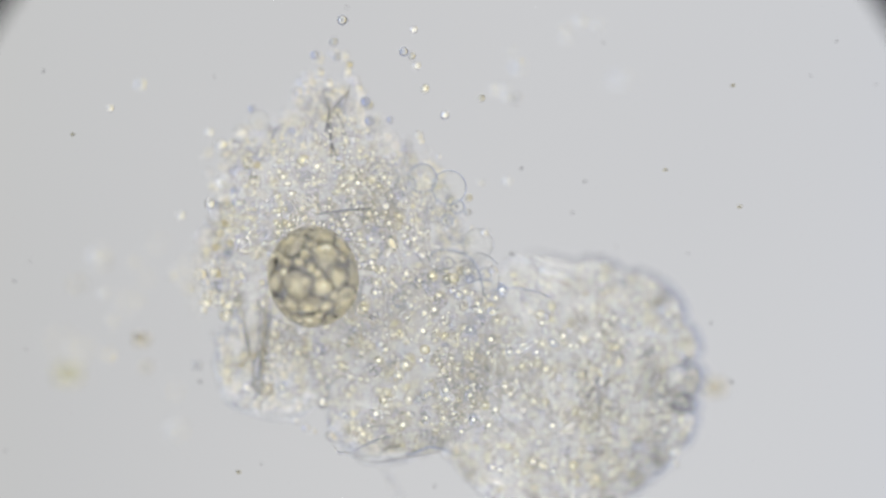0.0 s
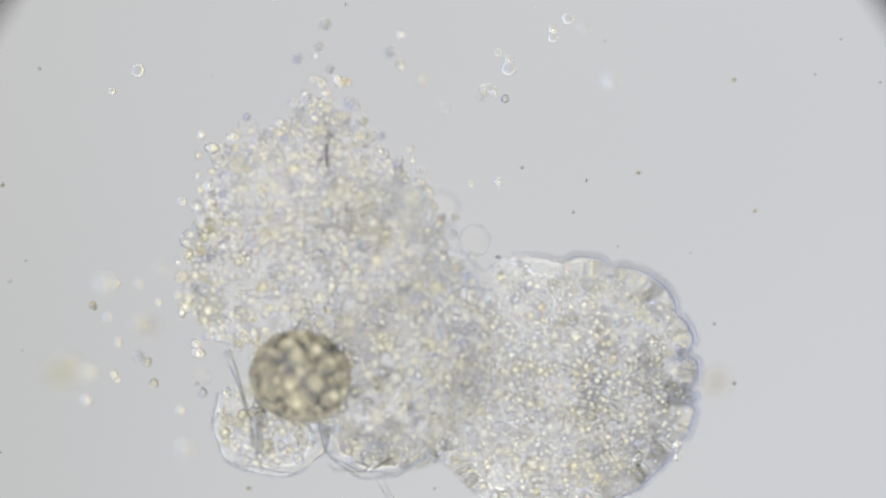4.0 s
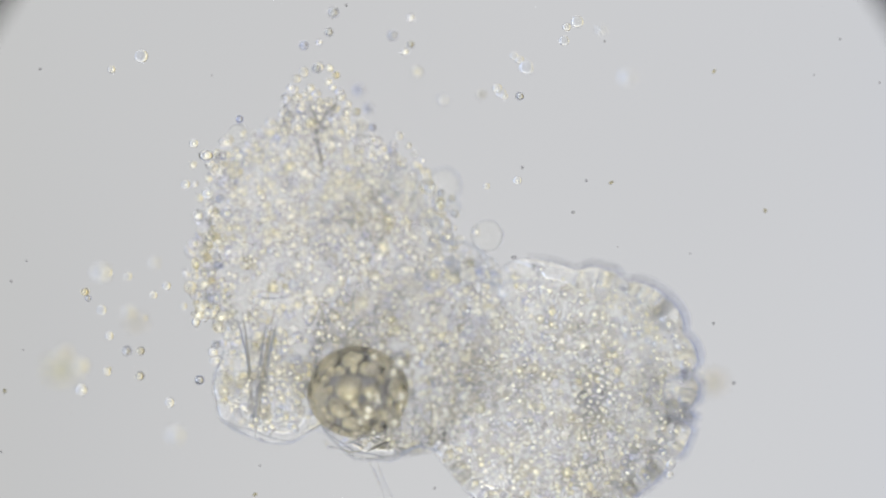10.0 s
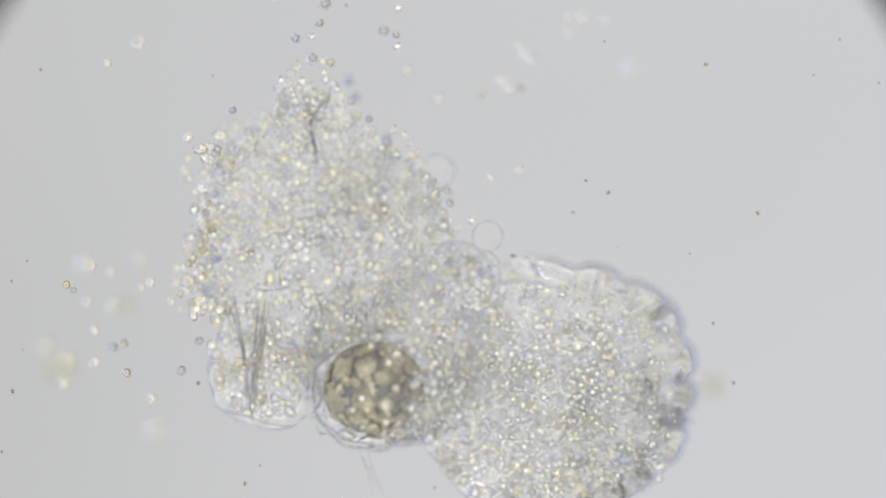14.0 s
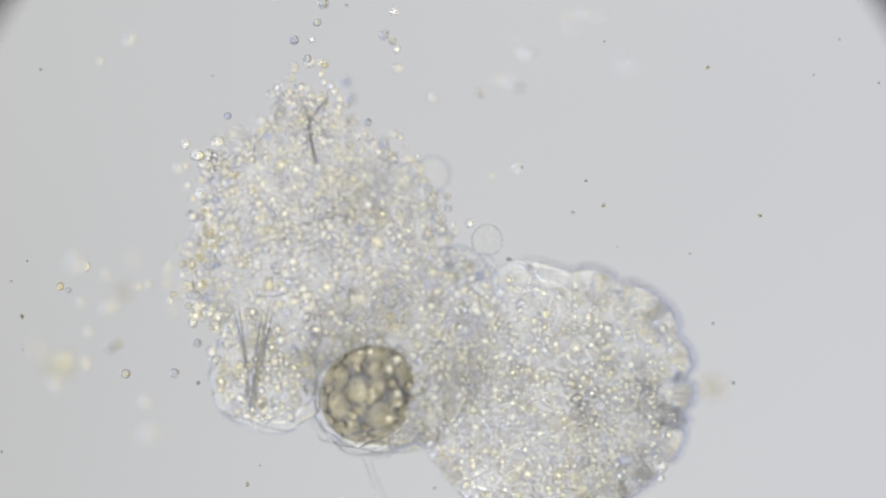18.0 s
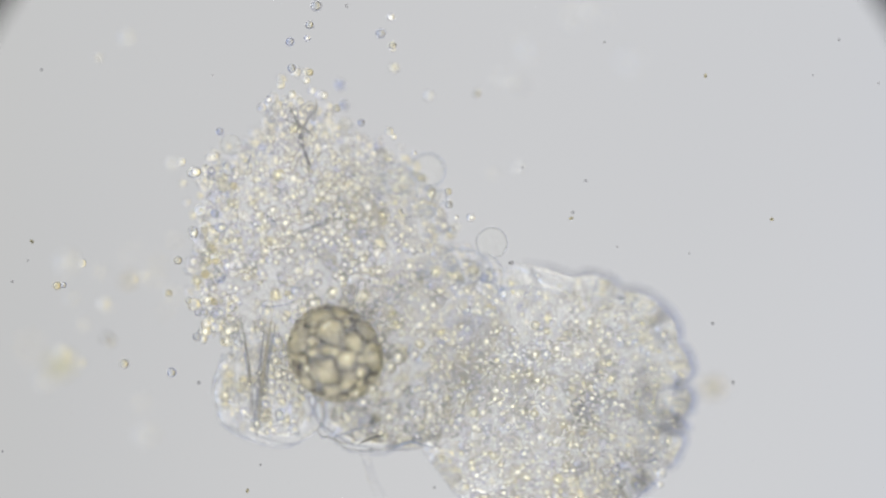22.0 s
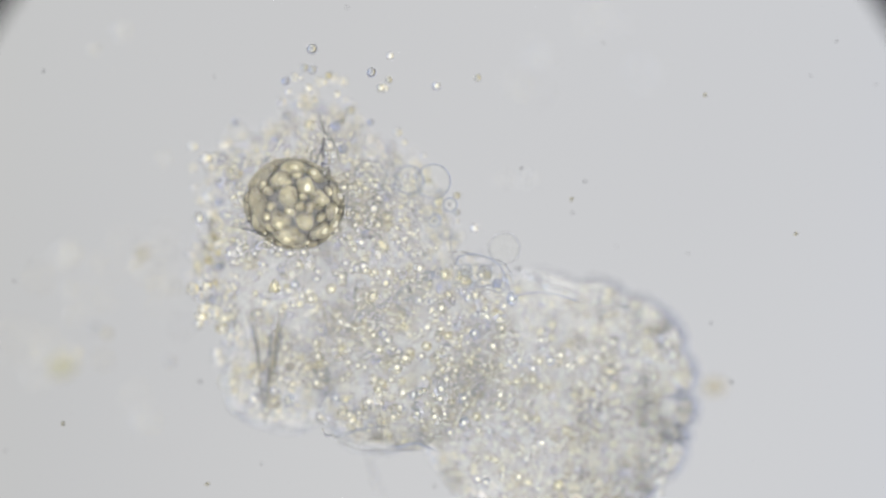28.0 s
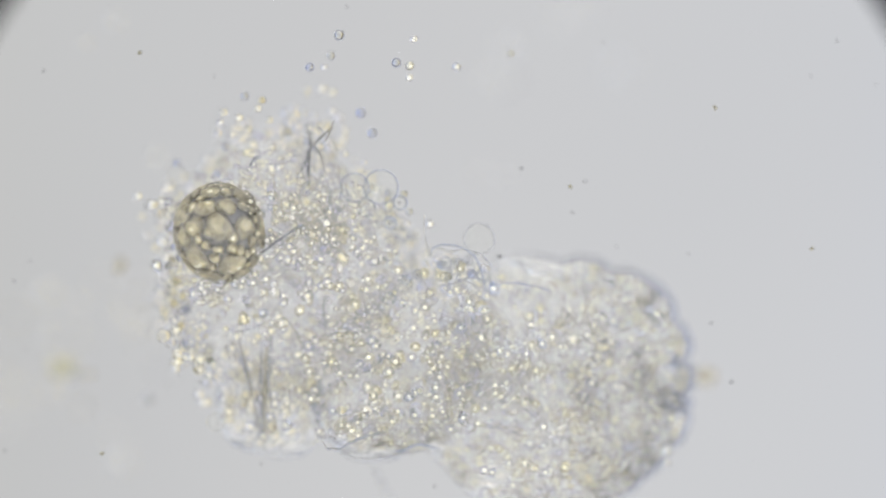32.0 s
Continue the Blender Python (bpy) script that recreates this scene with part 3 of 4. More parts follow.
# ---- the round cyst that is shoved about inside ----
def cyst():
    ob = thing("round_cyst", mm(636, 698, 0.16), "round grey-olive cyst filled with yellowish globules", "cyst")
    rng = random.Random(5)
    egg = Matrix.Diagonal((CYST_LONG, CYST_SHORT, CYST_SHORT, 1))
    part("body", smooth_bm(shaped(ball_mesh(4, 0.03, 1), egg @ Matrix.Scale(0.84, 4))), CORE, ob, "dark grey-olive body")
    part("shell", smooth_bm(shaped(ball_mesh(5, 0.02, 1), egg)), SHELL, ob, "thin clear shell")
    spots = []
    tries = 0
    while len(spots) < 90 and tries < 20000:
        tries += 1
        v = Vector((rng.gauss(0, 1), rng.gauss(0, 1), rng.gauss(0, 1))).normalized()
        s = rng.choice((0.031, 0.027, 0.023, 0.019)) if tries < 900 else rng.choice((0.016, 0.013, 0.010))
        if all((v - w).length * CYST_SHORT > (s + q) * 0.93 for w, q in spots):
            spots.append((v, s))
    for i, (v, s) in enumerate(spots):
        wide, deep = rng.uniform(0.9, 1.25), rng.uniform(0.9, 1.1)
        turn = v.to_track_quat("Z", "Y").to_matrix().to_4x4()
        at = Vector((v.x * CYST_LONG, v.y * CYST_SHORT, v.z * CYST_SHORT)) * (0.915 - s * 0.45 / CYST_SHORT)
        m = Matrix.Translation(at) @ turn @ Matrix.Rotation(rng.uniform(0, 6.28), 4, "Z") @ Matrix.Scale(s, 4)
        # nested paler bodies step the painted light up towards each globule's middle
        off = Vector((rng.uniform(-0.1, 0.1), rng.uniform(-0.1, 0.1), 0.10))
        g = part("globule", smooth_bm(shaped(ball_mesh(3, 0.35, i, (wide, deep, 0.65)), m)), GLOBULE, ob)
        part("kernel", smooth_bm(shaped(ball_mesh(3, 0.35, i, (wide, deep, 0.65)), m @ Matrix.Translation(off * 1.3) @ Matrix.Scale(0.84, 4))), LIT_OUTER, g, "yellowish outer step of the painted bright middle")
        part("heart", smooth_bm(shaped(ball_mesh(3, 0.3, i, (wide, deep, 0.65)), m @ Matrix.Translation(off * 2.4) @ Matrix.Scale(0.60, 4))), LIT_MID, g, "pale yellow step of the painted bright middle")
        part("spark", smooth_bm(shaped(ball_mesh(2, 0.3, i, (wide, deep, 0.65)), m @ Matrix.Translation(off * 4.2) @ Matrix.Scale(0.36, 4))), LIT_CENTRE, g, "palest step of the painted bright middle")
    return ob


def scaled(bm, k):
    bm.transform(Matrix.Scale(k, 4))
    return bm


CYST = cyst()

# ---- loose droplets in the water ----
DROPS = []
DROP_MESH = {k: granule_mesh(g, 40 + k, (1, 1, 1), 3) for k, g in enumerate((0, 1, 2, 3))}
DROP_MESH[4] = mesh_of(ball_mesh(3, 0.06, 9), "droplet")
DROP_MESH[4].materials.append(DARK_DROP)
DROP_MESH[5] = granule_mesh(5, 51, (1, 1, 1), 3, 0.16)
DROP_MESH[6] = mesh_of(ball_mesh(3, 0.05, 14), "droplet")
DROP_MESH[6].materials.append(WATERY)


def drop(x, y, r, kind, z, way):
    ob = new("droplet", DROP_MESH[kind])
    words = ("pale cream oil droplet afloat in the water", "small grey droplet afloat in the water", "clear oil droplet afloat in the water", "dark-rimmed yellowish oil droplet afloat in the water", "dark-rimmed clear oil droplet afloat in the water", "bright white oil droplet afloat in the water", "faint clear droplet afloat in the water")
    tagged(ob, words[kind], "droplet", "droplets in the water")
    ob.location = mm(x, y, z)
    ob.scale = (r / 1000,) * 3
    if way:
        DROPS.append((ob, x, y, z, way))
    return ob


for x, y, r, kind, z in ((197, 487, 8, 5, 0.15), (191, 487, 17, 6, 0.36), (275, 526, 7, 5, 0.13), (301, 509, 8, 5, 0.16), (328, 544, 7, 5, 0.13), (199, 597, 8, 5, 0.17), (192, 661, 8, 5, 0.12), (197, 658, 6, 5, 0.13), (151, 693, 11, 5, 0.20),
                         (306, 715, 9, 5, 0.16), (322, 770, 16, 6, 0.38), (156, 522, 8, 4, 0.15), (160, 532, 6, 4, 0.15), (232, 622, 9, 4, 0.22), (255, 625, 8, 4, 0.18), (254, 667, 9, 4, 0.17), (358, 678, 9, 4, 0.17), (233, 492, 8, 6, 0.2), (238, 556, 12, 6, 0.32),
                         (185, 552, 9, 6, 0.18), (261, 568, 6, 5, 0.2), (283, 468, 10, 6, 0.34), (155, 648, 15, 6, 0.36), (132, 624, 13, 2, 0.45), (349, 495, 8, 5, 0.15), (352, 542, 7, 4, 0.13), (358, 564, 7, 5, 0.15), (363, 451, 6, 3, 0.16), (372, 530, 8, 5, 0.15),
                         (345, 520, 8, 5, 0.18), (376, 548, 7, 4, 0.15), (366, 484, 8, 4, 0.16), (388, 613, 8, 4, 0.2)):
    drop(x, y, r, kind, z, "left")
for x, y, r, kind, z in ((1026, 38, 11, 6, 0.15), (1007, 50, 8, 5, 0.13), (1002, 72, 9, 6, 0.15), (924, 106, 8, 5, 0.12), (934, 122, 13, 6, 0.17), (912, 100, 7, 6, 0.12), (884, 157, 9, 5, 0.12), (890, 163, 9, 6, 0.12), (897, 169, 7, 5, 0.13),
                         (924, 172, 8, 4, 0.12), (864, 330, 6, 5, 0.12), (918, 322, 8, 5, 0.13), (1062, 60, 9, 6, 0.3), (1108, 144, 15, 6, 0.36)):
    drop(x, y, r, kind, z, "right")
for x, y, r, kind, z in ((272, 122, 12, 6, 0.14), (222, 147, 7, 5, 0.12), (350, 348, 9, 5, 0.12)):
    drop(x, y, r, kind, z, "far")
for x, y, r, kind, z in ((594, 25, 10, 4, 0.24), (586, 60, 8, 4, 0.2), (570, 76, 6, 0, 0.2), (543, 83, 8, 4, 0.22), (732, 36, 7, 0, 0.23), (701, 66, 9, 4, 0.26), (732, 84, 7, 4, 0.22), (722, 93, 7, 0, 0.2),
                         (657, 198, 9, 4, 0.34), (640, 165, 9, 4, 0.36)):
    drop(x, y, r, kind, max(z, 0.02), "top")
for x, y, r, kind, z in ((715, 247, 8, 2, 0.2), (730, 266, 6, 0, 0.2), (755, 292, 5, 0, 0.2), (806, 360, 7, 4, 0.2), (810, 387, 7, 4, 0.2), (786, 415, 8, 2, 0.2), (809, 412, 5, 0, 0.2), (808, 440, 7, 4, 0.15),
                         (432, 213, 7, 4, 0.15), (515, 180, 9, 2, 0.2), (536, 142, 8, 2, 0.2), (569, 126, 8, 4, 0.2), (560, 160, 8, 0, 0.2), (590, 150, 7, 0, 0.2), (612, 178, 7, 0, 0.2), (575, 185, 7, 2, 0.2),
                         (545, 190, 7, 0, 0.2), (525, 160, 7, 0, 0.2), (410, 275, 8, 5, 0.16), (432, 283, 9, 5, 0.17), (386, 298, 10, 5, 0.16), (424, 266, 8, 5, 0.16), (402, 290, 7, 5, 0.18), (414, 303, 7, 5, 0.16), (399, 304, 7, 5, 0.17), (421, 290, 7, 5, 0.15), (396, 277, 7, 4, 0.16), (428, 303, 7, 5, 0.16), (385, 420, 9, 4, 0.18), (371, 396, 8, 4, 0.2), (400, 442, 7, 4, 0.17), (363, 520, 9, 4, 0.16), (410, 572, 8, 4, 0.2), (396, 546, 7, 4, 0.14),
                         (380, 498, 7, 4, 0.2), (421, 330, 8, 4, 0.18), (396, 352, 8, 4, 0.2), (388, 374, 7, 4, 0.16), (432, 305, 7, 4, 0.2), (372, 455, 8, 4, 0.2), (392, 470, 7, 4, 0.15), (768, 333, 7, 4, 0.2),
                         (788, 352, 7, 4, 0.18), (640, 205, 8, 4, 0.2), (668, 232, 7, 4, 0.22), (520, 205, 7, 4, 0.2), (604, 140, 7, 4, 0.2)):
    drop(x, y, r, kind, z, "upper")


# three that go their own way
ROAMERS = [drop(735, 130, 8, 3, 0.34, ""), drop(783, 178, 8, 3, 0.34, ""), drop(845, 160, 7, 4, 0.31, "")]


# ---- clear bubbles at the neck ----
def bubble(x, y, r, z, way, wall=None, dot=False, crowd=0):
    ob = thing("clear_vesicle", mm(x, y, z), "clear round vesicle with a dark dot inside" if dot else "clear round vesicle packed with fine yellowish granules" if crowd else "clear round vesicle with a thin bright wall", "vesicle")
    part("membrane", smooth_bm(scaled(ball_mesh(4, 0.02, 2), r / 1000)), THIN, ob)
    part("membrane_edge", smooth_bm(tube([Vector((r / 1000 * math.cos(a * math.pi / 36), r / 1000 * math.sin(a * math.pi / 36), 0)) for a in range(73)], 0.0016, 6)), wall or WISP, ob, "thin bright wall")
    if dot:
        part("nucleus", smooth_bm(moved(scaled(ball_mesh(2, 0.3, x), r / 3600), Vector((-0.1, 0.05, 0.3)) * r / 1000)), DUST, ob, "small dark grey dot")
    rng = random.Random(x + y)
    for _ in range(crowd):
        v = Vector((rng.gauss(0, 1), rng.gauss(0, 1), rng.gauss(0, 0.6))).normalized() * rng.uniform(0.2, 0.78) * r / 1000
        k = rng.uniform(0.0035, 0.0060)
        g = part("granule", GRAINS[rng.choice((0, 0, 2, 5)), rng.randrange(3)], None, ob)
        g.matrix_basis = Matrix.LocRotScale(v, None, (k, k, k))
    if way:
        DROPS.append((ob, x, y, z, way))
    return ob


def neck_pouch():
    """The clear pouch between the upper mass and the lobe, drawn by its folded edge."""
    base = mm(893, 440)
    ob = thing("clear_pouch", base, "clear empty pouch with thin folded edges at the neck", "vesicle")
    for line, r in ((((806, 470), (810, 456), (826, 450), (848, 451), (868, 458), (886, 472), (896, 494), (901, 516), (904, 532)), 1.9),
                    (((904, 532), (916, 524), (936, 519), (960, 518), (990, 523), (1022, 534)), 1.7), (((797, 398), (796, 420), (799, 444), (806, 470)), 1.5),
                    (((846, 520), (862, 512), (880, 518), (892, 530)), 1.4)):
        part("fold", smooth_bm(tube([mm(*p, 0.28) - base for p in line], r / 1000, 8)), EDGE, ob, "thin bright fold")
    for x, y in ((826, 486), (862, 488), (838, 506), (880, 502)):
        k = 0.0085
        g = part("granule", DROP_MESH[4], None, ob, "dark-rimmed clear granule")
        g.matrix_basis = Matrix.LocRotScale(mm(x, y, 0.27) - base, None, (k, k, k))
    return ob


NECK_POUCH = neck_pouch()
NECK_BUBBLE = bubble(860, 425, 27, 0.21, "", EDGE)
bubble(430, 238, 18, 0.2, "upper")
bubble(828, 462, 15, 0.16, "neck")
bubble(868, 470, 11, 0.2, "neck")
bubble(596, 356, 27, 0.26, "upper")
bubble(400, 678, 16, 0.24, "upper")
bubble(790, 340, 30, 0.315, "upper", EDGE, False)
bubble(673, 325, 28, 0.315, "upper", EDGE, False)
bubble(724, 328, 25, 0.315, "upper", EDGE, crowd=16)
bubble(700, 340, 17, 0.31, "upper", EDGE, crowd=8)
bubble(742, 370, 16, 0.31, "upper", EDGE, crowd=7)
bubble(774, 405, 10, 0.31, "upper", EDGE, True)
bubble(805, 378, 12, 0.31, "upper", EDGE, True)
bubble(802, 475, 10, 0.26, "middle", EDGE, True)
bubble(839, 475, 10, 0.26, "middle", EDGE, True)
bubble(763, 489, 8, 0.27, "middle", EDGE, True)
bubble(724, 519, 12, 0.26, "middle", EDGE, False)
bubble(735, 496, 8, 0.26, "middle", EDGE, True)
bubble(701, 530, 11, 0.26, "middle", EDGE, False)
bubble(770, 547, 11, 0.25, "middle", EDGE, True)
bubble(870, 495, 11, 0.25, "middle", EDGE, False)

# ---- dust of the optics, set near the sharp plane ----
DUST_RING = mesh_of(tube([Vector((math.cos(a * math.pi / 8), math.sin(a * math.pi / 8), 0)) for a in range(17)], 0.4, 6), "dust_speck")
DUST_RING.materials.append(DUST)
for x, y, r in ((72, 123, 2), (376, 134, 1.4), (613, 10, 2), (1070, 74, 1.8), (924, 297, 2), (1037, 320, 2), (1014, 376, 2.2), (1093, 437, 1.4), (1221, 449, 1.4), (1262, 573, 2), (1298, 678, 2.2), (351, 678, 2.4),
                (20, 498, 2), (48, 462, 1.5), (3, 800, 1.6), (460, 824, 1.5), (769, 864, 2), (1486, 70, 1.6), (1556, 147, 1.6), (1440, 133, 1.3), (41, 620, 1.3)):
    ob = new("dust_speck", DUST_RING)
    tagged(ob, "tiny dark round dust speck of the optics, set near the sharp plane", "dust", "dust specks")
    ob.location, ob.scale = mm(x, y, 0.17), (r / 1000,) * 3


# ---- debris high above or drifting past the mass ----
def debris(x, y, z, r, material, label, rows=None):
    ob = new("debris", smooth(mesh_of(scaled(ball_mesh(3, 0.4, x, (1.2, 0.8, 0.8)), r / 1000), "debris")))
    ob.data.materials.append(material)
    tagged(ob, label, "debris", "debris in the water")
    ob.location = mm(x, y, z)
    return ob


BROWN = cloudy("brown_debris", [(0.3, (0.20, 0.18, 0.135)), (0.7, (0.30, 0.27, 0.205))], 0.15, 0.4, 40, 0.6, (0.95, 0.92, 0.82))
FAINT = cloudy("faint_debris", [(0.3, (0.26, 0.24, 0.12)), (0.7, (0.36, 0.34, 0.2))], 0.08, 0.2, 40, 0.6, (0.97, 0.96, 0.88))
SMUDGE = debris(1245, 670, 0.70, 16, BROWN, "blurred brownish scrap afloat beside the lobe")
OLIVE = debris(132, 645, 0.80, 22, FAINT, "faint olive scrap far above the slide")
SPOT = debris(262, 533, 0.62, 11, BROWN, "blurred brown speck afloat in the water")
TINY = grain("bacterium", [(0.0, (0.14, 0.13, 0.08)), (1.0, (0.22, 0.20, 0.13))], 0.4)
SWIMMERS = [debris(x, y, 0.2, 3.4, TINY, "tiny dark swimming speck") for x, y in ((1355, 373), (1270, 133), (1003, 388), (435, 855), (30, 115))]
NECK_SPECK = debris(912, 455, 0.16, 4.2, DUST, "small dark grain stuck at the neck of the lobe")
STRANDS = thing("trailing_strand", mm(680, 840), "pair of thin pale strands trailing below the pouch", "strand")
for a, b, bend in (((655, 815), (692, 900), 0.05), ((672, 812), (712, 905), -0.04), ((664, 830), (684, 880), 0.03)):
    part("filament", smooth_bm(tube(bow(mm(*a, 0.12) - mm(680, 840), mm(*b, 0.04) - mm(680, 840), bend), 0.0018, 6, True)), WISP, STRANDS, "thin pale strand")
LOOSE = new("spicule")
tagged(LOOSE, "loose straight glassy needle lying across the cell mass", "needle")
part("shaft", smooth_bm(tube(bow(Vector((-0.055, 0, 0)), Vector((0.055, 0, 0.01)), 0.03), 0.0026, 8, True)), NEEDLE, LOOSE, "thin glassy shaft")


# ---- what moves ----
def shifted(rows, x, y, z, cx, cy):
    """Rows for a thing that stood at x, y and is carried by a mass whose centre stood at cx, cy."""
    out = []
    c, p = mm(cx, cy), mm(x, y)
    for t, dx, dy, turn in rows:
        q = Matrix.Rotation(radians(turn), 3, "Z") @ (p - c) + c
        out.append((t, pose(q.x + dx, q.y + dy, z, 0, 0, turn)))
    return out


def motions():
    right = [
        (0, 0.0021, 0.0075, 1.63), (0.5, 0.0001, 0.0138, 2.54), (1, -0.0047, 0.0118, 2.85), (1.5, -0.0094, 0.008, 3.63), (2, -0.0051, 0.006, 4.15),
        (2.5, -0.0089, 0.0039, 5.48), (4.5, -0.0077, 0.0112, 5.42), (5, 0.0059, 0.0092, 4.9), (5.5, 0.0146, 0.0086, 4.45), (6, -0.0001, 0.005, 4.15),
        (6.5, 0.0047, 0.0048, 3.46), (7, 0.0031, 0.0039, 2.46), (7.5, 0.0007, 0.0021, 1.63), (8, -0.0055, 0.0002, 0.87),
        (8.5, -0.0022, -0.0007, 0.21), (9, 0, -0, -0), (9.5, 0.0016, 0.0015, -0.26), (10, -0.0051, -0.0017, -0.7), (10.5, -0.0041, -0.0037, -1.31),
        (11, -0.0078, -0.0044, -1.63), (11.5, -0.0158, -0.0049, -1.92), (12, -0.0162, -0.0003, -2.43), (12.5, -0.0122, -0.0018, -2.53),
        (13, -0.0137, -0.0011, -2.76), (13.5, -0.0152, -0.0022, -2.9), (14, -0.016, -0.0022, -2.94), (14.5, -0.0171, -0.0042, -2.47),
        (16.5, -0.0168, -0.0062, -1.63), (17, -0.0174, -0.0067, -1.61), (17.5, -0.0173, -0.0075, -1.5), (18, -0.0173, -0.0062, -1.46),
        (18.5, -0.0168, -0.0057, -1.47), (19, -0.016, -0.0056, -1.18), (19.5, -0.0165, -0.0082, -1.16), (20, -0.0168, -0.009, -1.03),
        (20.5, -0.0166, -0.0102, -1.13), (21, -0.0159, -0.0124, -2.06), (21.5, -0.0189, -0.013, -2.47), (22, -0.0166, -0.0143, -2.45),
        (22.5, -0.0059, -0.0143, -2.36), (23, -0.0115, -0.0151, -1.61), (23.5, -0.0063, -0.016, -1.8), (24, -0.0111, -0.0155, -1.79),
        (24.5, -0.0128, -0.0169, -1.72), (25, -0.0134, -0.0116, -1.2), (25.5, -0.0197, -0.0142, -0.84), (27.5, -0.0083, -0.0237, -3.36),
        (28, -0.0103, -0.027, -3.93), (28.5, -0.0146, -0.0247, -3.79), (29, -0.0161, -0.0251, -3.86), (29.5, -0.0227, -0.0195, -2.42),
        (30, -0.0269, -0.0115, -0.25), (30.5, -0.03, -0.0058, -0.6), (31, -0.0328, -0.0015, -0.49), (31.5, -0.0204, 0.0002, 1.65),
        (32, -0.0155, 0.0056, 2.75)]
    upper = [
        (0, 0.0123, 0.0157, -1.34), (0.5, 0.0124, 0.0178, -3.26), (1, 0.0047, 0.0065, -3.18), (1.5, -0.0031, -0.0024, -2.3),
        (2, 0.0036, -0.0092, -1.76), (2.5, 0.0018, -0.0131, -3.5), (4.5, -0.0116, -0.0059, -5.59), (5, -0.0015, -0.0084, -4.15),
        (5.5, 0.0065, -0.0087, -2.99), (6, -0.0064, -0.0122, -1.76), (6.5, 0, -0.0101, -1.26), (7, 0.001, -0.0064, -1),
        (7.5, -0.0015, -0.0051, -0.56), (8, -0.0067, -0.0036, -0.14), (8.5, -0.0024, -0.0013, -0.16), (9, 0, -0, -0), (9.5, 0.001, 0.0038, 0.59),
        (10, -0.0044, 0.0044, 1.25), (10.5, -0.0027, 0.0062, 1.4), (11, -0.0066, 0.0084, 1.44), (11.5, -0.0155, 0.0098, 1.84),
        (12, -0.0143, 0.0165, 1.91), (12.5, -0.0077, 0.0186, 1.89), (13, -0.0119, 0.0195, 2.14), (13.5, -0.013, 0.0184, 2.31),
        (14, -0.0121, 0.0203, 2.41), (14.5, -0.0126, 0.0197, 2.67), (16.5, -0.0131, 0.0113, 2.45), (17, -0.0143, 0.0099, 2.72),
        (17.5, -0.0152, 0.0103, 2.83), (18, -0.0154, 0.0111, 3.07), (18.5, -0.0154, 0.0102, 3.9), (19, -0.0153, 0.0109, 4.48),
        (19.5, -0.0139, 0.0106, 4.68), (20, -0.0144, 0.01, 5.08), (20.5, -0.0141, 0.01, 5.12), (21, -0.0115, 0.0099, 5.98),
        (21.5, -0.0136, 0.0043, 7.3), (22, -0.0128, 0.0003, 7.79), (22.5, 0.0009, -0.005, 9.07), (23, -0.0072, -0.0091, 10.1),
        (23.5, -0.0042, -0.0145, 9.12), (24, -0.011, -0.0151, 8.15), (24.5, -0.0113, -0.0123, 6.79), (25, -0.0126, -0.0051, 2.11),
        (25.5, -0.025, -0.0108, 2.73), (27.5, -0.019, 0.0112, 2.73), (28, -0.0067, 0.006, 2.57), (28.5, -0.0165, 0.0137, 1.77),
        (29, -0.0172, 0.0187, 1.61), (29.5, -0.0435, -0.0004, 6.79), (30, -0.0699, -0.0142, 8.84), (30.5, -0.0729, -0.0058, 8.62),
        (31, -0.0781, 0.0015, 7.21), (31.5, -0.0784, -0.0218, 9.91), (32, -0.0822, -0.0352, 13.21)]
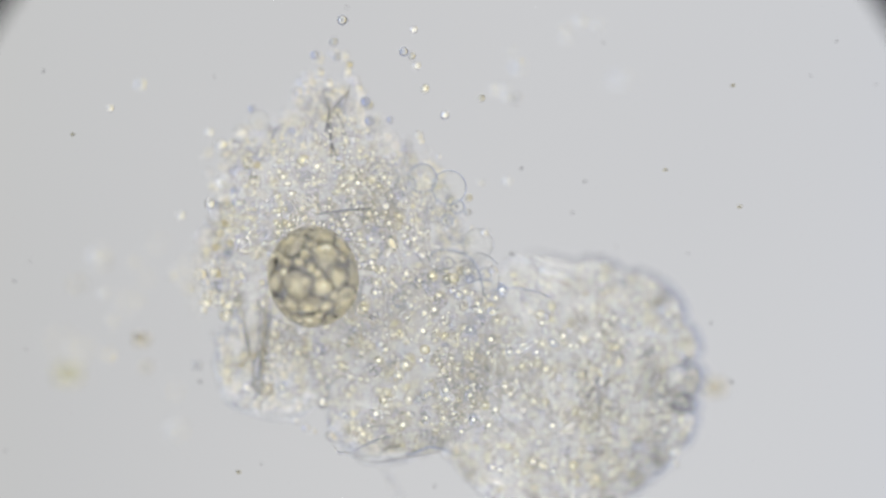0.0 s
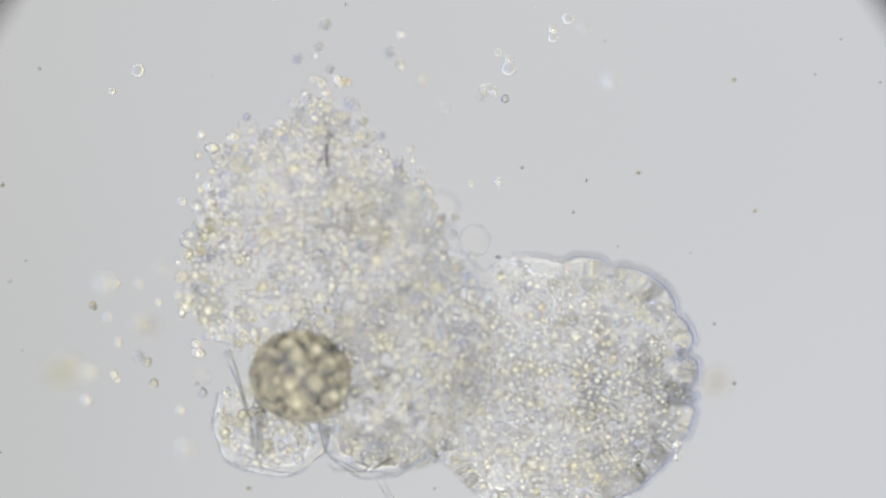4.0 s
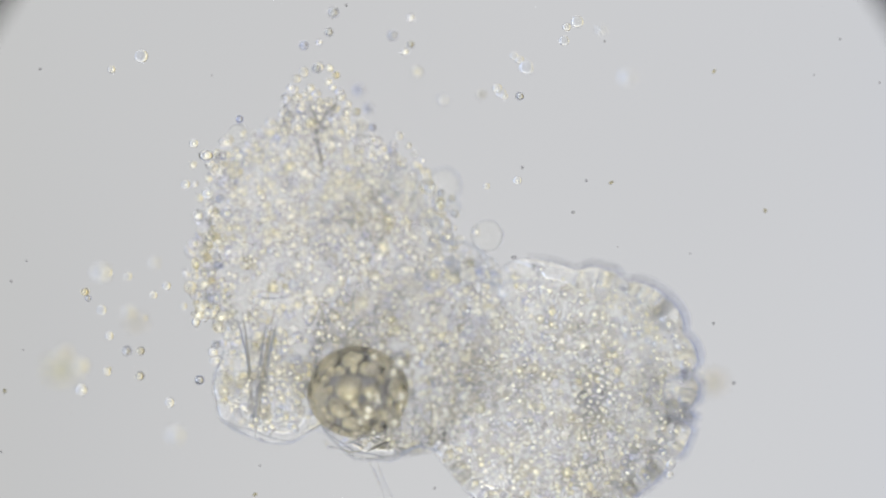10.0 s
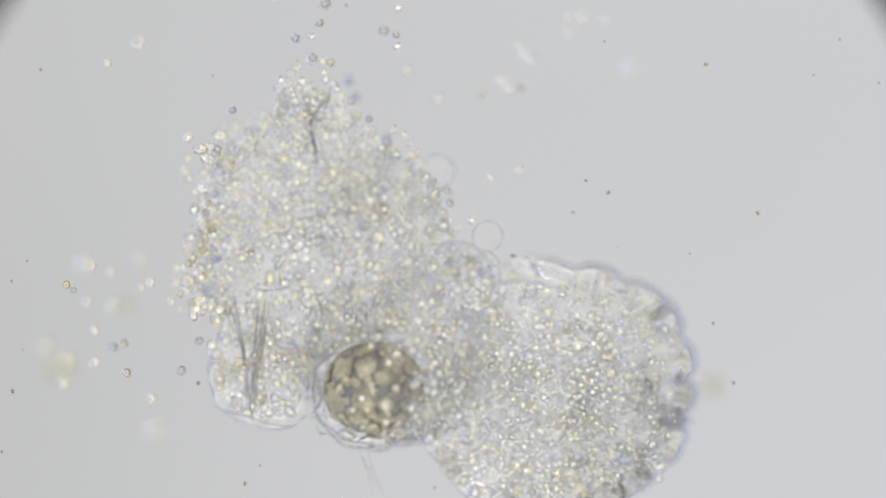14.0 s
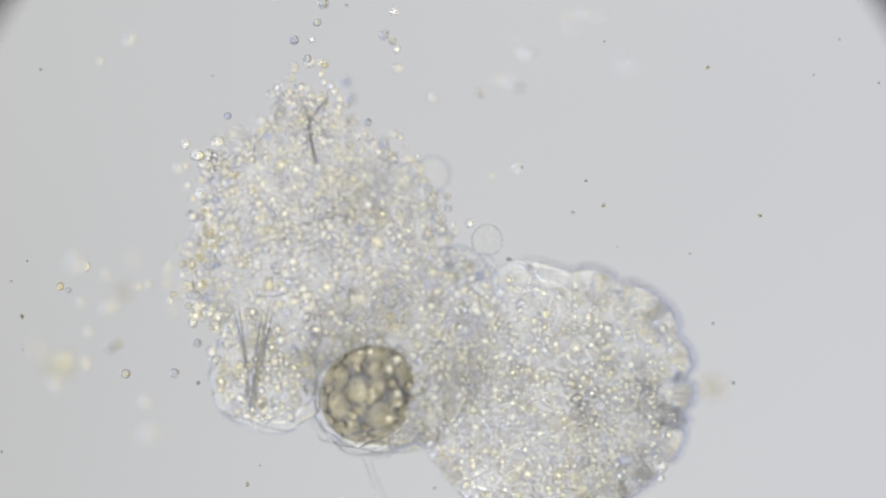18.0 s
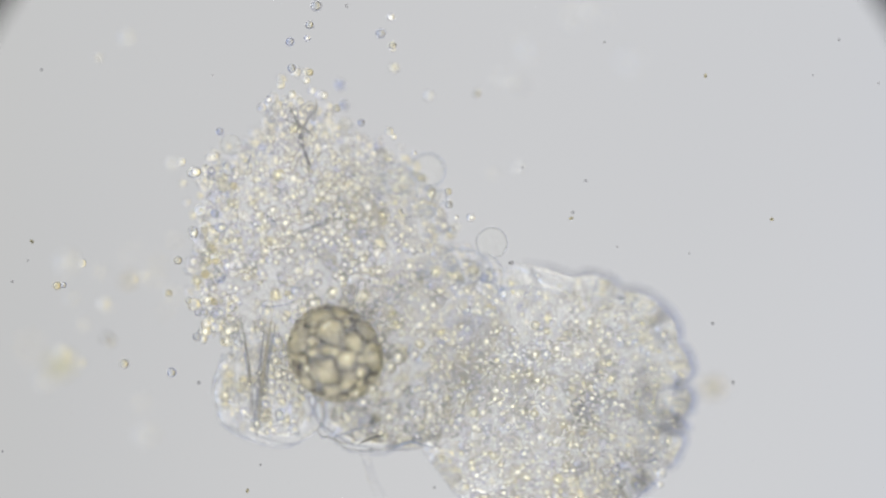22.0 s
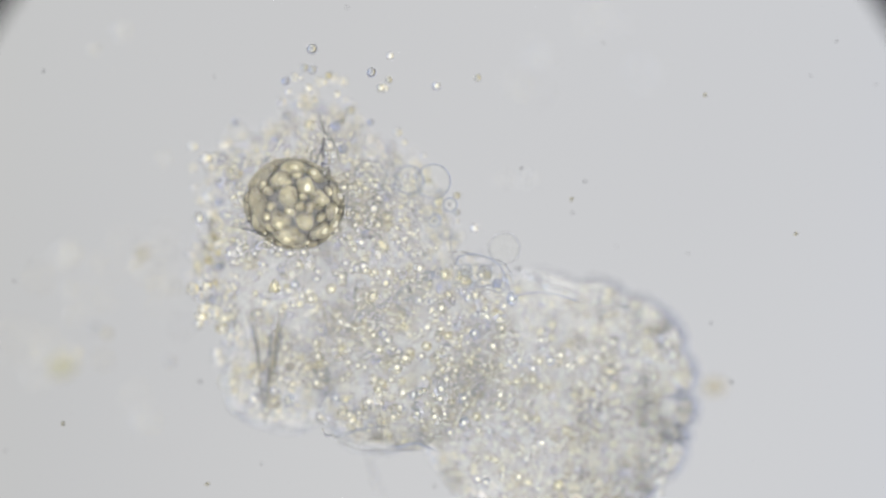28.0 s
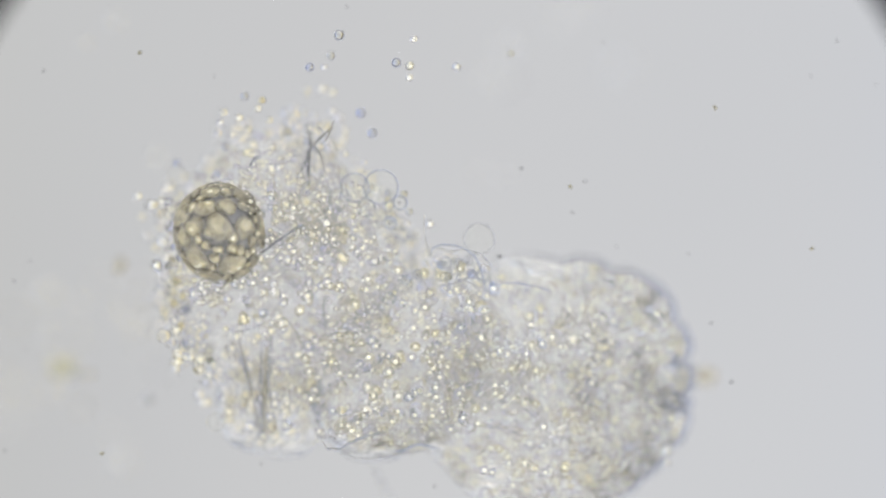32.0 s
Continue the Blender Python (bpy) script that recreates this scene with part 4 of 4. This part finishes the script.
    lower = [
        (0, -0.0051, 0.043, 4.81), (0.5, -0.0005, 0.0308, 4.81), (1, -0.0035, 0.0078, 4.81), (1.5, -0.0081, -0.0136, 4.81),
        (2, -0.002, -0.0366, 4.81), (2.5, -0.002, -0.0519, 4.81), (4.5, -0.0057, -0.0566, 8.81), (5, 0.0073, -0.0433, 2.35),
        (5.5, 0.017, -0.037, 4.47), (6, 0.003, -0.0346, 4.81), (6.5, 0.0106, -0.0242, 2.01), (7, 0.0061, -0.0175, 1.03),
        (7.5, 0.0019, -0.0151, 1.45), (8, -0.0057, -0.0105, 1.45), (8.5, -0.0029, -0.0045, 0.75), (9, 0, -0, -0), (9.5, 0.0017, 0.0038, -0.2),
        (10, -0.0044, 0.0053, -0.2), (10.5, -0.0046, 0.0098, -0.95), (11, -0.0077, 0.0132, 1.01), (11.5, -0.017, 0.0125, 2.06),
        (12, -0.0172, 0.0225, 2.35), (12.5, -0.0093, 0.0248, 2.01), (13, -0.0105, 0.0286, 1.72), (13.5, -0.0135, 0.0271, 2.48),
        (14, -0.0132, 0.0294, 2.18), (14.5, -0.0132, 0.031, 2.2), (16.5, -0.0117, 0.0245, 0.25), (17, -0.0122, 0.0218, -0.06),
        (17.5, -0.0113, 0.0209, -0.36), (18, -0.0115, 0.0229, 0.13), (18.5, -0.0101, 0.0215, 0.64), (19, -0.008, 0.022, 1.2),
        (19.5, -0.006, 0.0219, 1.55), (20, -0.005, 0.022, 1.8), (20.5, -0.0023, 0.0217, 1.58), (21, -0.0043, 0.0117, -0.48),
        (21.5, -0.0073, 0.0032, -0.26), (22, -0.005, -0.0014, 1.09), (22.5, 0.0024, -0.0074, 6.51), (23, -0.003, -0.0146, 7.63),
        (23.5, 0.0053, -0.0132, 8.55), (24, -0.0049, -0.0205, 10.56), (24.5, -0.0067, -0.0208, 13.05), (25, 0.0013, -0.0209, 13.48),
        (25.5, -0.0057, -0.0146, 10.31), (27.5, 0.0107, 0.0175, 2.97), (28, 0.0097, 0.0206, 0.66), (28.5, 0.0033, 0.0228, 0.73),
        (29, 0.0018, 0.0262, 0.31), (29.5, -0.0066, 0.0076, 2.58), (30, -0.0138, -0.0095, 4.14), (30.5, -0.017, 0.002, 3.91),
        (31, -0.0198, 0.0039, 3.58), (31.5, -0.0056, -0.0235, 6.63), (32, -0.0009, -0.025, 6.91)]
    middle = [
        (0, 0.0044, -0.002, 1.87), (0.5, 0.0002, -0.0007, 2.13), (1, -0.0087, -0.0048, 3.69), (1.5, -0.0115, -0.0127, 4.04),
        (2, -0.0078, -0.0166, 4.13), (2.5, -0.012, -0.0269, 5.53), (4.5, -0.012, -0.0197, 5.12), (5, 0.0024, -0.0186, 4.9),
        (5.5, 0.0113, -0.0142, 4.53), (6, -0.0028, -0.0166, 4.13), (6.5, 0.0026, -0.0123, 3.31), (7, 0.001, -0.0083, 2.27),
        (7.5, -0.0018, -0.0065, 1.64), (8, -0.0071, -0.0037, 0.85), (8.5, -0.0028, -0.0022, 0.39), (9, 0, -0, -0), (9.5, 0.0042, 0.0037, -0.41),
        (10, -0.0034, 0.0039, -1.4), (10.5, -0.0014, 0.0063, -1.91), (11, -0.0048, 0.0077, -2.35), (11.5, -0.0118, 0.0089, -2.59),
        (12, -0.0121, 0.0165, -3.03), (12.5, -0.0071, 0.0158, -3.51), (13, -0.0096, 0.0178, -3.81), (13.5, -0.0113, 0.0177, -4.15),
        (14, -0.0109, 0.0193, -4.69), (14.5, -0.0117, 0.0171, -4.72), (16.5, -0.0109, 0.0088, -3.47), (17, -0.0112, 0.0091, -3.61),
        (17.5, -0.0105, 0.0085, -3.45), (18, -0.0101, 0.0095, -3.39), (18.5, -0.0101, 0.0107, -3.35), (19, -0.0098, 0.0097, -3.18),
        (19.5, -0.0098, 0.0078, -3.22), (20, -0.0104, 0.0082, -3.65), (20.5, -0.01, 0.0088, -3.8), (21, -0.0086, 0.0124, -4.88),
        (21.5, -0.0108, 0.0135, -5.03), (22, -0.0086, 0.0124, -4.9), (22.5, 0.0028, 0.0133, -5.07), (23, -0.0031, 0.009, -4.53),
        (23.5, 0.0035, 0.0084, -4.37), (24, -0.0026, 0.0069, -4.09), (24.5, -0.0044, 0.0063, -4.42), (25, -0.006, 0.0086, -3.92),
        (25.5, -0.0118, 0.0038, -3.36), (27.5, 0.0045, 0.0091, -6.3), (28, 0.0026, 0.0086, -6.89), (28.5, -0.0003, 0.0131, -7.03),
        (29, -0.0026, 0.0138, -6.93), (29.5, -0.0129, 0.0087, -5.23), (30, -0.0226, 0.0026, -2.8), (30.5, -0.0241, 0.0106, -3.23),
        (31, -0.0269, 0.0156, -3.1), (31.5, -0.0168, 0.0041, -0.41), (32, -0.013, 0.0033, 0.94)]
    # the cyst: its place, and the height to which it is lifted
    ball = [
        (0, 555, 490, 0.33), (0.5, 524, 512, 0.25), (1, 496, 560, 0.200), (1.5, 496, 608, 0.190), (2, 530, 650, 0.180), (2.5, 520, 660, 0.189),
        (4.5, 552, 672, 0.225), (5, 584, 684, 0.225), (5.5, 604, 692, 0.225), (6, 600, 698, 0.213), (6.5, 604, 694, 0.198), (7, 608, 696, 0.183),
        (7.5, 614, 697, 0.181), (8, 614, 697, 0.180), (8.5, 622, 696, 0.178), (9, 636, 698, 0.176), (9.5, 638, 696, 0.177), (10, 634, 694, 0.178),
        (10.5, 644, 693, 0.179), (11, 648, 692, 0.180), (11.5, 646, 689, 0.180), (12, 650, 682, 0.181), (12.5, 660, 684, 0.182),
        (13, 664, 690, 0.183), (13.5, 662, 688, 0.183), (14, 661, 686, 0.183), (14.5, 662, 682, 0.183), (16.5, 646, 696, 0.185),
        (17, 648, 700, 0.186), (17.5, 648, 699, 0.189), (18, 652, 696, 0.193), (18.5, 657, 691, 0.208), (19, 668, 693, 0.230),
        (19.5, 674, 682, 0.250), (20, 684, 666, 0.250), (20.5, 682, 663, 0.250), (21, 654, 648, 0.250), (21.5, 618, 636, 0.250),
        (22, 594, 626, 0.250), (22.5, 588, 614, 0.236), (23, 580, 616, 0.220), (23.5, 562, 596, 0.223), (24, 546, 602, 0.225),
        (24.5, 524, 600, 0.233), (25, 506, 572, 0.242), (25.5, 482, 540, 0.250), (27.5, 508, 412, 0.268), (28, 520, 361, 0.272),
        (28.5, 504, 318, 0.278), (29, 507, 271, 0.285), (29.3, 448, 242, 0.280), (29.6, 398, 332, 0.275), (30, 408, 356, 0.268),
        (30.3, 404, 340, 0.267), (30.6, 392, 324, 0.266), (31, 372, 312, 0.265), (31.3, 366, 328, 0.264), (31.6, 384, 384, 0.263),
        (32, 388, 412, 0.262)]
    walk(LOBE, shifted(right, 1005, 690, 0, 1005, 690))
    walk(UPPER, shifted(upper, 585, 410, 0.004, 585, 410))
    walk(WAIST, shifted(middle, 720, 650, 0.002, 720, 650))
    walk(POCKET, shifted(lower, 475, 690, 0.006, 475, 690))
    walk(POUCH, shifted(middle, 665, 715, 0.008, 720, 650))
    walk(TUFT, shifted([
        (0, 0.0091, 0.033, -1.34), (0.5, 0.0167, 0.0361, -3.26), (1, 0.0091, 0.0238, -3.18), (1.5, -0.0016, 0.0147, -2.3), (2, 0.003, 0.007, -1.76),
        (2.5, 0.0091, 0.0039, -3.5), (4.5, 0.0091, -0.0184, -5.59), (5, 0.0137, -0.0199, -4.15), (5.5, 0.0199, -0.0184, -2.99),
        (6, 0.0015, -0.0184, -1.76), (6.5, 0.0061, -0.0153, -1.26), (7, 0.0061, -0.0092, -1), (7.5, 0.0015, -0.0076, -0.56),
        (8, -0.0062, -0.0061, -0.14), (8.5, -0.0016, -0.0015, -0.16), (9, 0, -0, -0), (9.5, -0.0016, 0.0046, 0.59), (10, -0.0108, 0.0077, 1.25),
        (10.5, -0.0092, 0.0077, 1.4), (11, -0.0138, 0.0092, 1.44), (11.5, -0.023, 0.0123, 1.84), (12, -0.023, 0.0184, 1.91),
        (12.5, -0.0154, 0.0199, 1.89), (13, -0.02, 0.0215, 2.14), (13.5, -0.023, 0.0199, 2.31), (14, -0.0215, 0.0215, 2.41),
        (14.5, -0.0215, 0.023, 2.67), (16.5, -0.0215, 0.0169, 2.45), (17, -0.0246, 0.0153, 2.72), (17.5, -0.0246, 0.0153, 2.83),
        (18, -0.0246, 0.0169, 3.07), (18.5, -0.0276, 0.0169, 3.9), (19, -0.0307, 0.0184, 4.48), (19.5, -0.0291, 0.0169, 4.68),
        (20, -0.0322, 0.0153, 5.08), (20.5, -0.0322, 0.0153, 5.12), (21, -0.0322, 0.0123, 5.98), (21.5, -0.0399, 0.0046, 7.3),
        (22, -0.0399, -0, 7.79), (22.5, -0.0337, -0.0046, 9.07), (23, -0.0475, -0.0092, 10.1), (23.5, -0.0399, -0.0138, 9.12),
        (24, -0.0429, -0.0138, 8.15), (24.5, -0.0383, -0.0092, 6.79), (25, -0.0246, -0, 2.11), (25.5, -0.0414, -0.0076, 2.73),
        (27.5, -0.01, -0.005, 0), (28, 0, -0.01, -5), (28.5, 0.012, -0.012, -10), (29, 0.02, -0.02, -15), (29.5, -0.008, -0.038, -10),
        (30, -0.03, -0.048, -5), (30.5, -0.03, -0.036, -5), (31, -0.028, -0.026, -8), (31.5, -0.025, -0.032, -8), (32, -0.025, -0.028, -8)], 575, 235, 0.004, 575, 235))
    walk(LOOSE, [(t, pose(*mm(x, y, 0.28), 0, 0, turn)) for t, x, y, turn in (
        (0, 608, 376, 6), (1, 600, 386, 5), (2, 596, 396, 4), (5, 594, 404, 4), (9, 590, 400, 6), (13, 578, 384, 8), (19, 574, 392, 14), (22, 560, 404, 22), (23, 532, 415, 27), (24, 545, 408, 18), (25, 562, 400, 8), (26.5, 520, 408, -6),
        (28, 462, 416, -16), (29, 532, 397, -10), (29.5, 505, 410, 2), (30, 490, 428, 14), (31, 490, 420, 22), (32, 495, 428, 35))])
    # the sheet lies low while the cyst is above it, and wells up before and after
    up = ((0, 1, 2, 3, 20.5, 22, 24, 26, 32), (0.16, 0.09, 0.02, 0.006, 0.006, 0.04, 0.13, 0.19, 0.20))
    walk(SHEET, [(t, pose(0, 0, float(np.interp(t, *up))) @ m) for t, m in shifted(middle, 630, 690, 0, 720, 650)])
    walk(NECK_SPECK, shifted(right, 912, 455, 0.16, 1005, 690))
    walk(STRANDS, shifted(middle, 680, 840, 0, 720, 650))
    # it rolls about its long axis as it goes, and that axis swings round
    swing = ((0, 1, 2, 3.5, 5, 6, 7, 9, 13, 17, 19, 20.5, 22, 23, 24, 25, 28, 29, 30, 30.6, 31, 31.5, 32), (100, 100, 60, 0, -50, -50, -30, 0, 0, 20, 80, 125, 135, 105, 85, 30, -15, -80, -82, -30, 0, -50, -75))
    rows, rolled, last = [], 0.0, None
    for t, x, y, z in ball:
        p = mm(x, y, z)
        if last is not None:
            rolled += min(60.0, math.degrees((p - last).length / 0.12))
        last = p
        rows.append((t, Matrix.Translation(p) @ pose(0, 0, 0, 0, 0, float(np.interp(t, *swing))) @ pose(0, 0, 0, rolled)))
    walk(CYST, rows)
    # the loose droplets drift with the mass next to them, each a little on its own
    ways = {"left": [(0, 0.006, 0.03, 0), (1, -0.002, 0.015, 0), (2, 0.0, 0.0, 0), (4.5, 0.012, -0.012, 0), (5.5, 0.014, -0.011, 0), (6, -0.004, -0.016, 0), (9, 0, 0, 0), (11, -0.013, 0.007, 0),
                     (13, -0.027, 0.016, 0), (16.5, -0.038, 0.014, 0), (21, -0.040, 0.020, 0), (24, -0.056, 0.030, 0), (28, -0.05, 0.04, 0), (29, -0.055, 0.045, 0), (30, -0.075, 0.0, 0), (32, -0.08, -0.03, 0)],
            "right": [(0, -0.012, -0.004, 0), (2, -0.032, 0, 0), (4.5, -0.026, 0, 0), (5.5, -0.008, -0.002, 0), (6, -0.02, 0, 0), (8, -0.02, 0.005, 0), (9, -0.012, 0.003, 0), (11, 0, 0, 0), (13, 0, 0.012, 0),
                      (18, -0.003, 0.013, 0), (25, 0.004, 0.012, 0), (28, 0.022, -0.002, 0), (29, 0.018, -0.001, 0), (30, -0.02, -0.003, 0), (32, -0.026, 0.008, 0)],
            "far": [(0, -0.02, -0.04, 0), (2, -0.028, -0.024, 0), (6, -0.017, -0.001, 0), (8, -0.026, 0.004, 0), (11, -0.022, 0.029, 0), (18, -0.034, 0.039, 0), (25, -0.04, 0.05, 0), (32, -0.05, 0.06, 0)],
            "top": [(0, 0.01, -0.015, 0), (1, -0.004, -0.018, 0), (2, -0.02, -0.028, 0), (6, -0.013, -0.018, 0), (8, -0.025, -0.01, 0), (9, -0.015, -0.003, 0), (11, 0, 0.005, 0), (13, -0.018, 0.016, 0), (18, -0.024, 0.012, 0), (23, -0.034, 0.008, 0), (25, -0.016, 0.004, 0),
                    (28, -0.042, -0.061, 0), (30, -0.042, -0.056, 0), (32, 0.003, -0.037, 0)],
            "upper": upper, "middle": middle, "neck": right}
    def track(ob, z, rows):
        walk(ob, [(t, pose(*mm(x, y, z), 0, 0, turn)) for t, x, y, turn in rows])
    roads = ([(0, 752, 158, 0), (6, 748, 140, 0), (11, 735, 130, 0), (18, 705, 125, 0), (20, 702, 118, 0), (23, 697, 125, 0), (25, 707, 120, 0), (28, 675, 157, 0), (30, 680, 140, 0), (32, 726, 118, 0)],
             [(0, 787, 205, 0), (6, 785, 190, 0), (11, 783, 178, 0), (18, 765, 175, 0), (20, 765, 170, 0), (23, 757, 172, 0), (25, 765, 168, 0), (28, 772, 153, 0), (30, 780, 130, 0), (32, 808, 120, 0)],
             [(0, 852, 175, 0), (20, 847, 169, 0), (23, 843, 166, 0), (25, 843, 158, 0), (28, 845, 139, 0), (30, 864, 101, 0), (32, 903, 97, 0)])
    for ob, rows in zip(ROAMERS, roads):
        track(ob, 0.34, rows)
    neck = [(0, 846, 432, 0), (2, 838, 428, 0), (6, 842, 425, 0), (8, 846, 424, 0), (11, 866, 416, 0), (13, 864, 417, 0), (18, 862, 425, 0), (20, 863, 428, 0), (22, 870, 430, 0), (23, 879, 434, 0), (25, 873, 433, 0),
                              (28, 893, 440, 0), (29, 886, 436, 0), (30, 852, 431, 0), (31, 846, 428, 0), (32, 848, 423, 0)]
    track(NECK_BUBBLE, 0.21, neck)
    track(NECK_POUCH, 0.0, neck)
    track(SMUDGE, 0.70, [(0, 1251, 679, 0), (6, 1246, 664, 0), (13, 1243, 672, 5), (23, 1246, 678, 5), (28, 1250, 678, 0), (32, 1234, 660, 0)])
    track(OLIVE, 0.75, [(0, 140, 655, 0), (9, 135, 648, 0), (20, 132, 640, 10), (32, 132, 645, 20)])
    track(SPOT, 0.62, [(0, 262, 598, 0), (2, 280, 575, 0), (9, 262, 570, 0), (16.5, 232, 520, 20), (22, 245, 495, 40), (25, 250, 462, 40), (28, 262, 450, 60), (29, 250, 446, 60), (32, 225, 470, 60)])
    paths = ([(0, 1312, 366, 0), (2, 1327, 371, 20), (6, 1340, 375, 60), (9, 1355, 373, 100), (13, 1340, 377, 130), (19, 1348, 383, 170), (25, 1390, 398, 200), (32, 1440, 440, 220)],
             [(0, 1300, 150, 0), (6, 1290, 140, 30), (9, 1270, 133, 60), (13, 1248, 115, 20), (19, 1252, 123, 60), (25, 1245, 150, 90), (32, 1268, 190, 100)],
             [(0, 1180, 300, 0), (9, 1085, 320, 30), (19, 1062, 370, 60), (23, 1003, 388, 20), (28, 1013, 352, 60), (30, 980, 332, 100), (32, 1010, 330, 120)],
             [(0, 420, 838, 0), (9, 455, 878, 20), (13, 434, 855, 60), (19, 439, 859, 100), (25, 430, 876, 60), (32, 178, 805, 20)],
             [(0, 125, 237, 0), (2, 30, 115, 20), (6, 5, 590, 80), (13, 20, 700, 100), (23, 60, 420, 140), (28, 108, 752, 90), (32, 245, 92, 40)])
    for ob, rows in zip(SWIMMERS, paths):
        track(ob, 0.2, rows)
    # they sink towards the focus and float up out of it again
    rise = {"left": ((0, 1.5, 4, 9, 13, 19, 25, 32), (0.5, 0.25, 0.02, 0, 0.06, 0.25, 0.60, 0.85)), "right": ((0, 1, 2, 9, 13, 19, 25, 32), (0.35, 0.1, 0, 0, 0.13, 0.27, 0.60, 0.85))}
    rise["far"] = rise["right"]
    rng = random.Random(77)
    for ob, x, y, z, way in DROPS:
        cx, cy = {"upper": (585, 410), "middle": (720, 650), "neck": (1005, 690)}.get(way, (x, y))
        a, b, w = rng.uniform(0, 6.28), rng.uniform(0.002, 0.007), rng.uniform(0.15, 0.4)
        lift = rng.uniform(0.5, 1.3)
        late = way == "left" and rng.random() < 0.25
        still = math.cos(a + 9 * w), math.sin(a + 9 * w)
        rows = []
        for t, m in shifted(ways[way], x, y, z, cx, cy):
            k = Vector((math.cos(a + t * w) - still[0], math.sin(a + t * w) - still[1], 0)) * b
            if way in rise:
                k.z = float(np.interp(t, *rise[way])) * (0.12 if late and 1.5 < t < 26 else lift)
            rows.append((t, Matrix.Translation(k) @ m))
        walk(ob, rows)


motions()
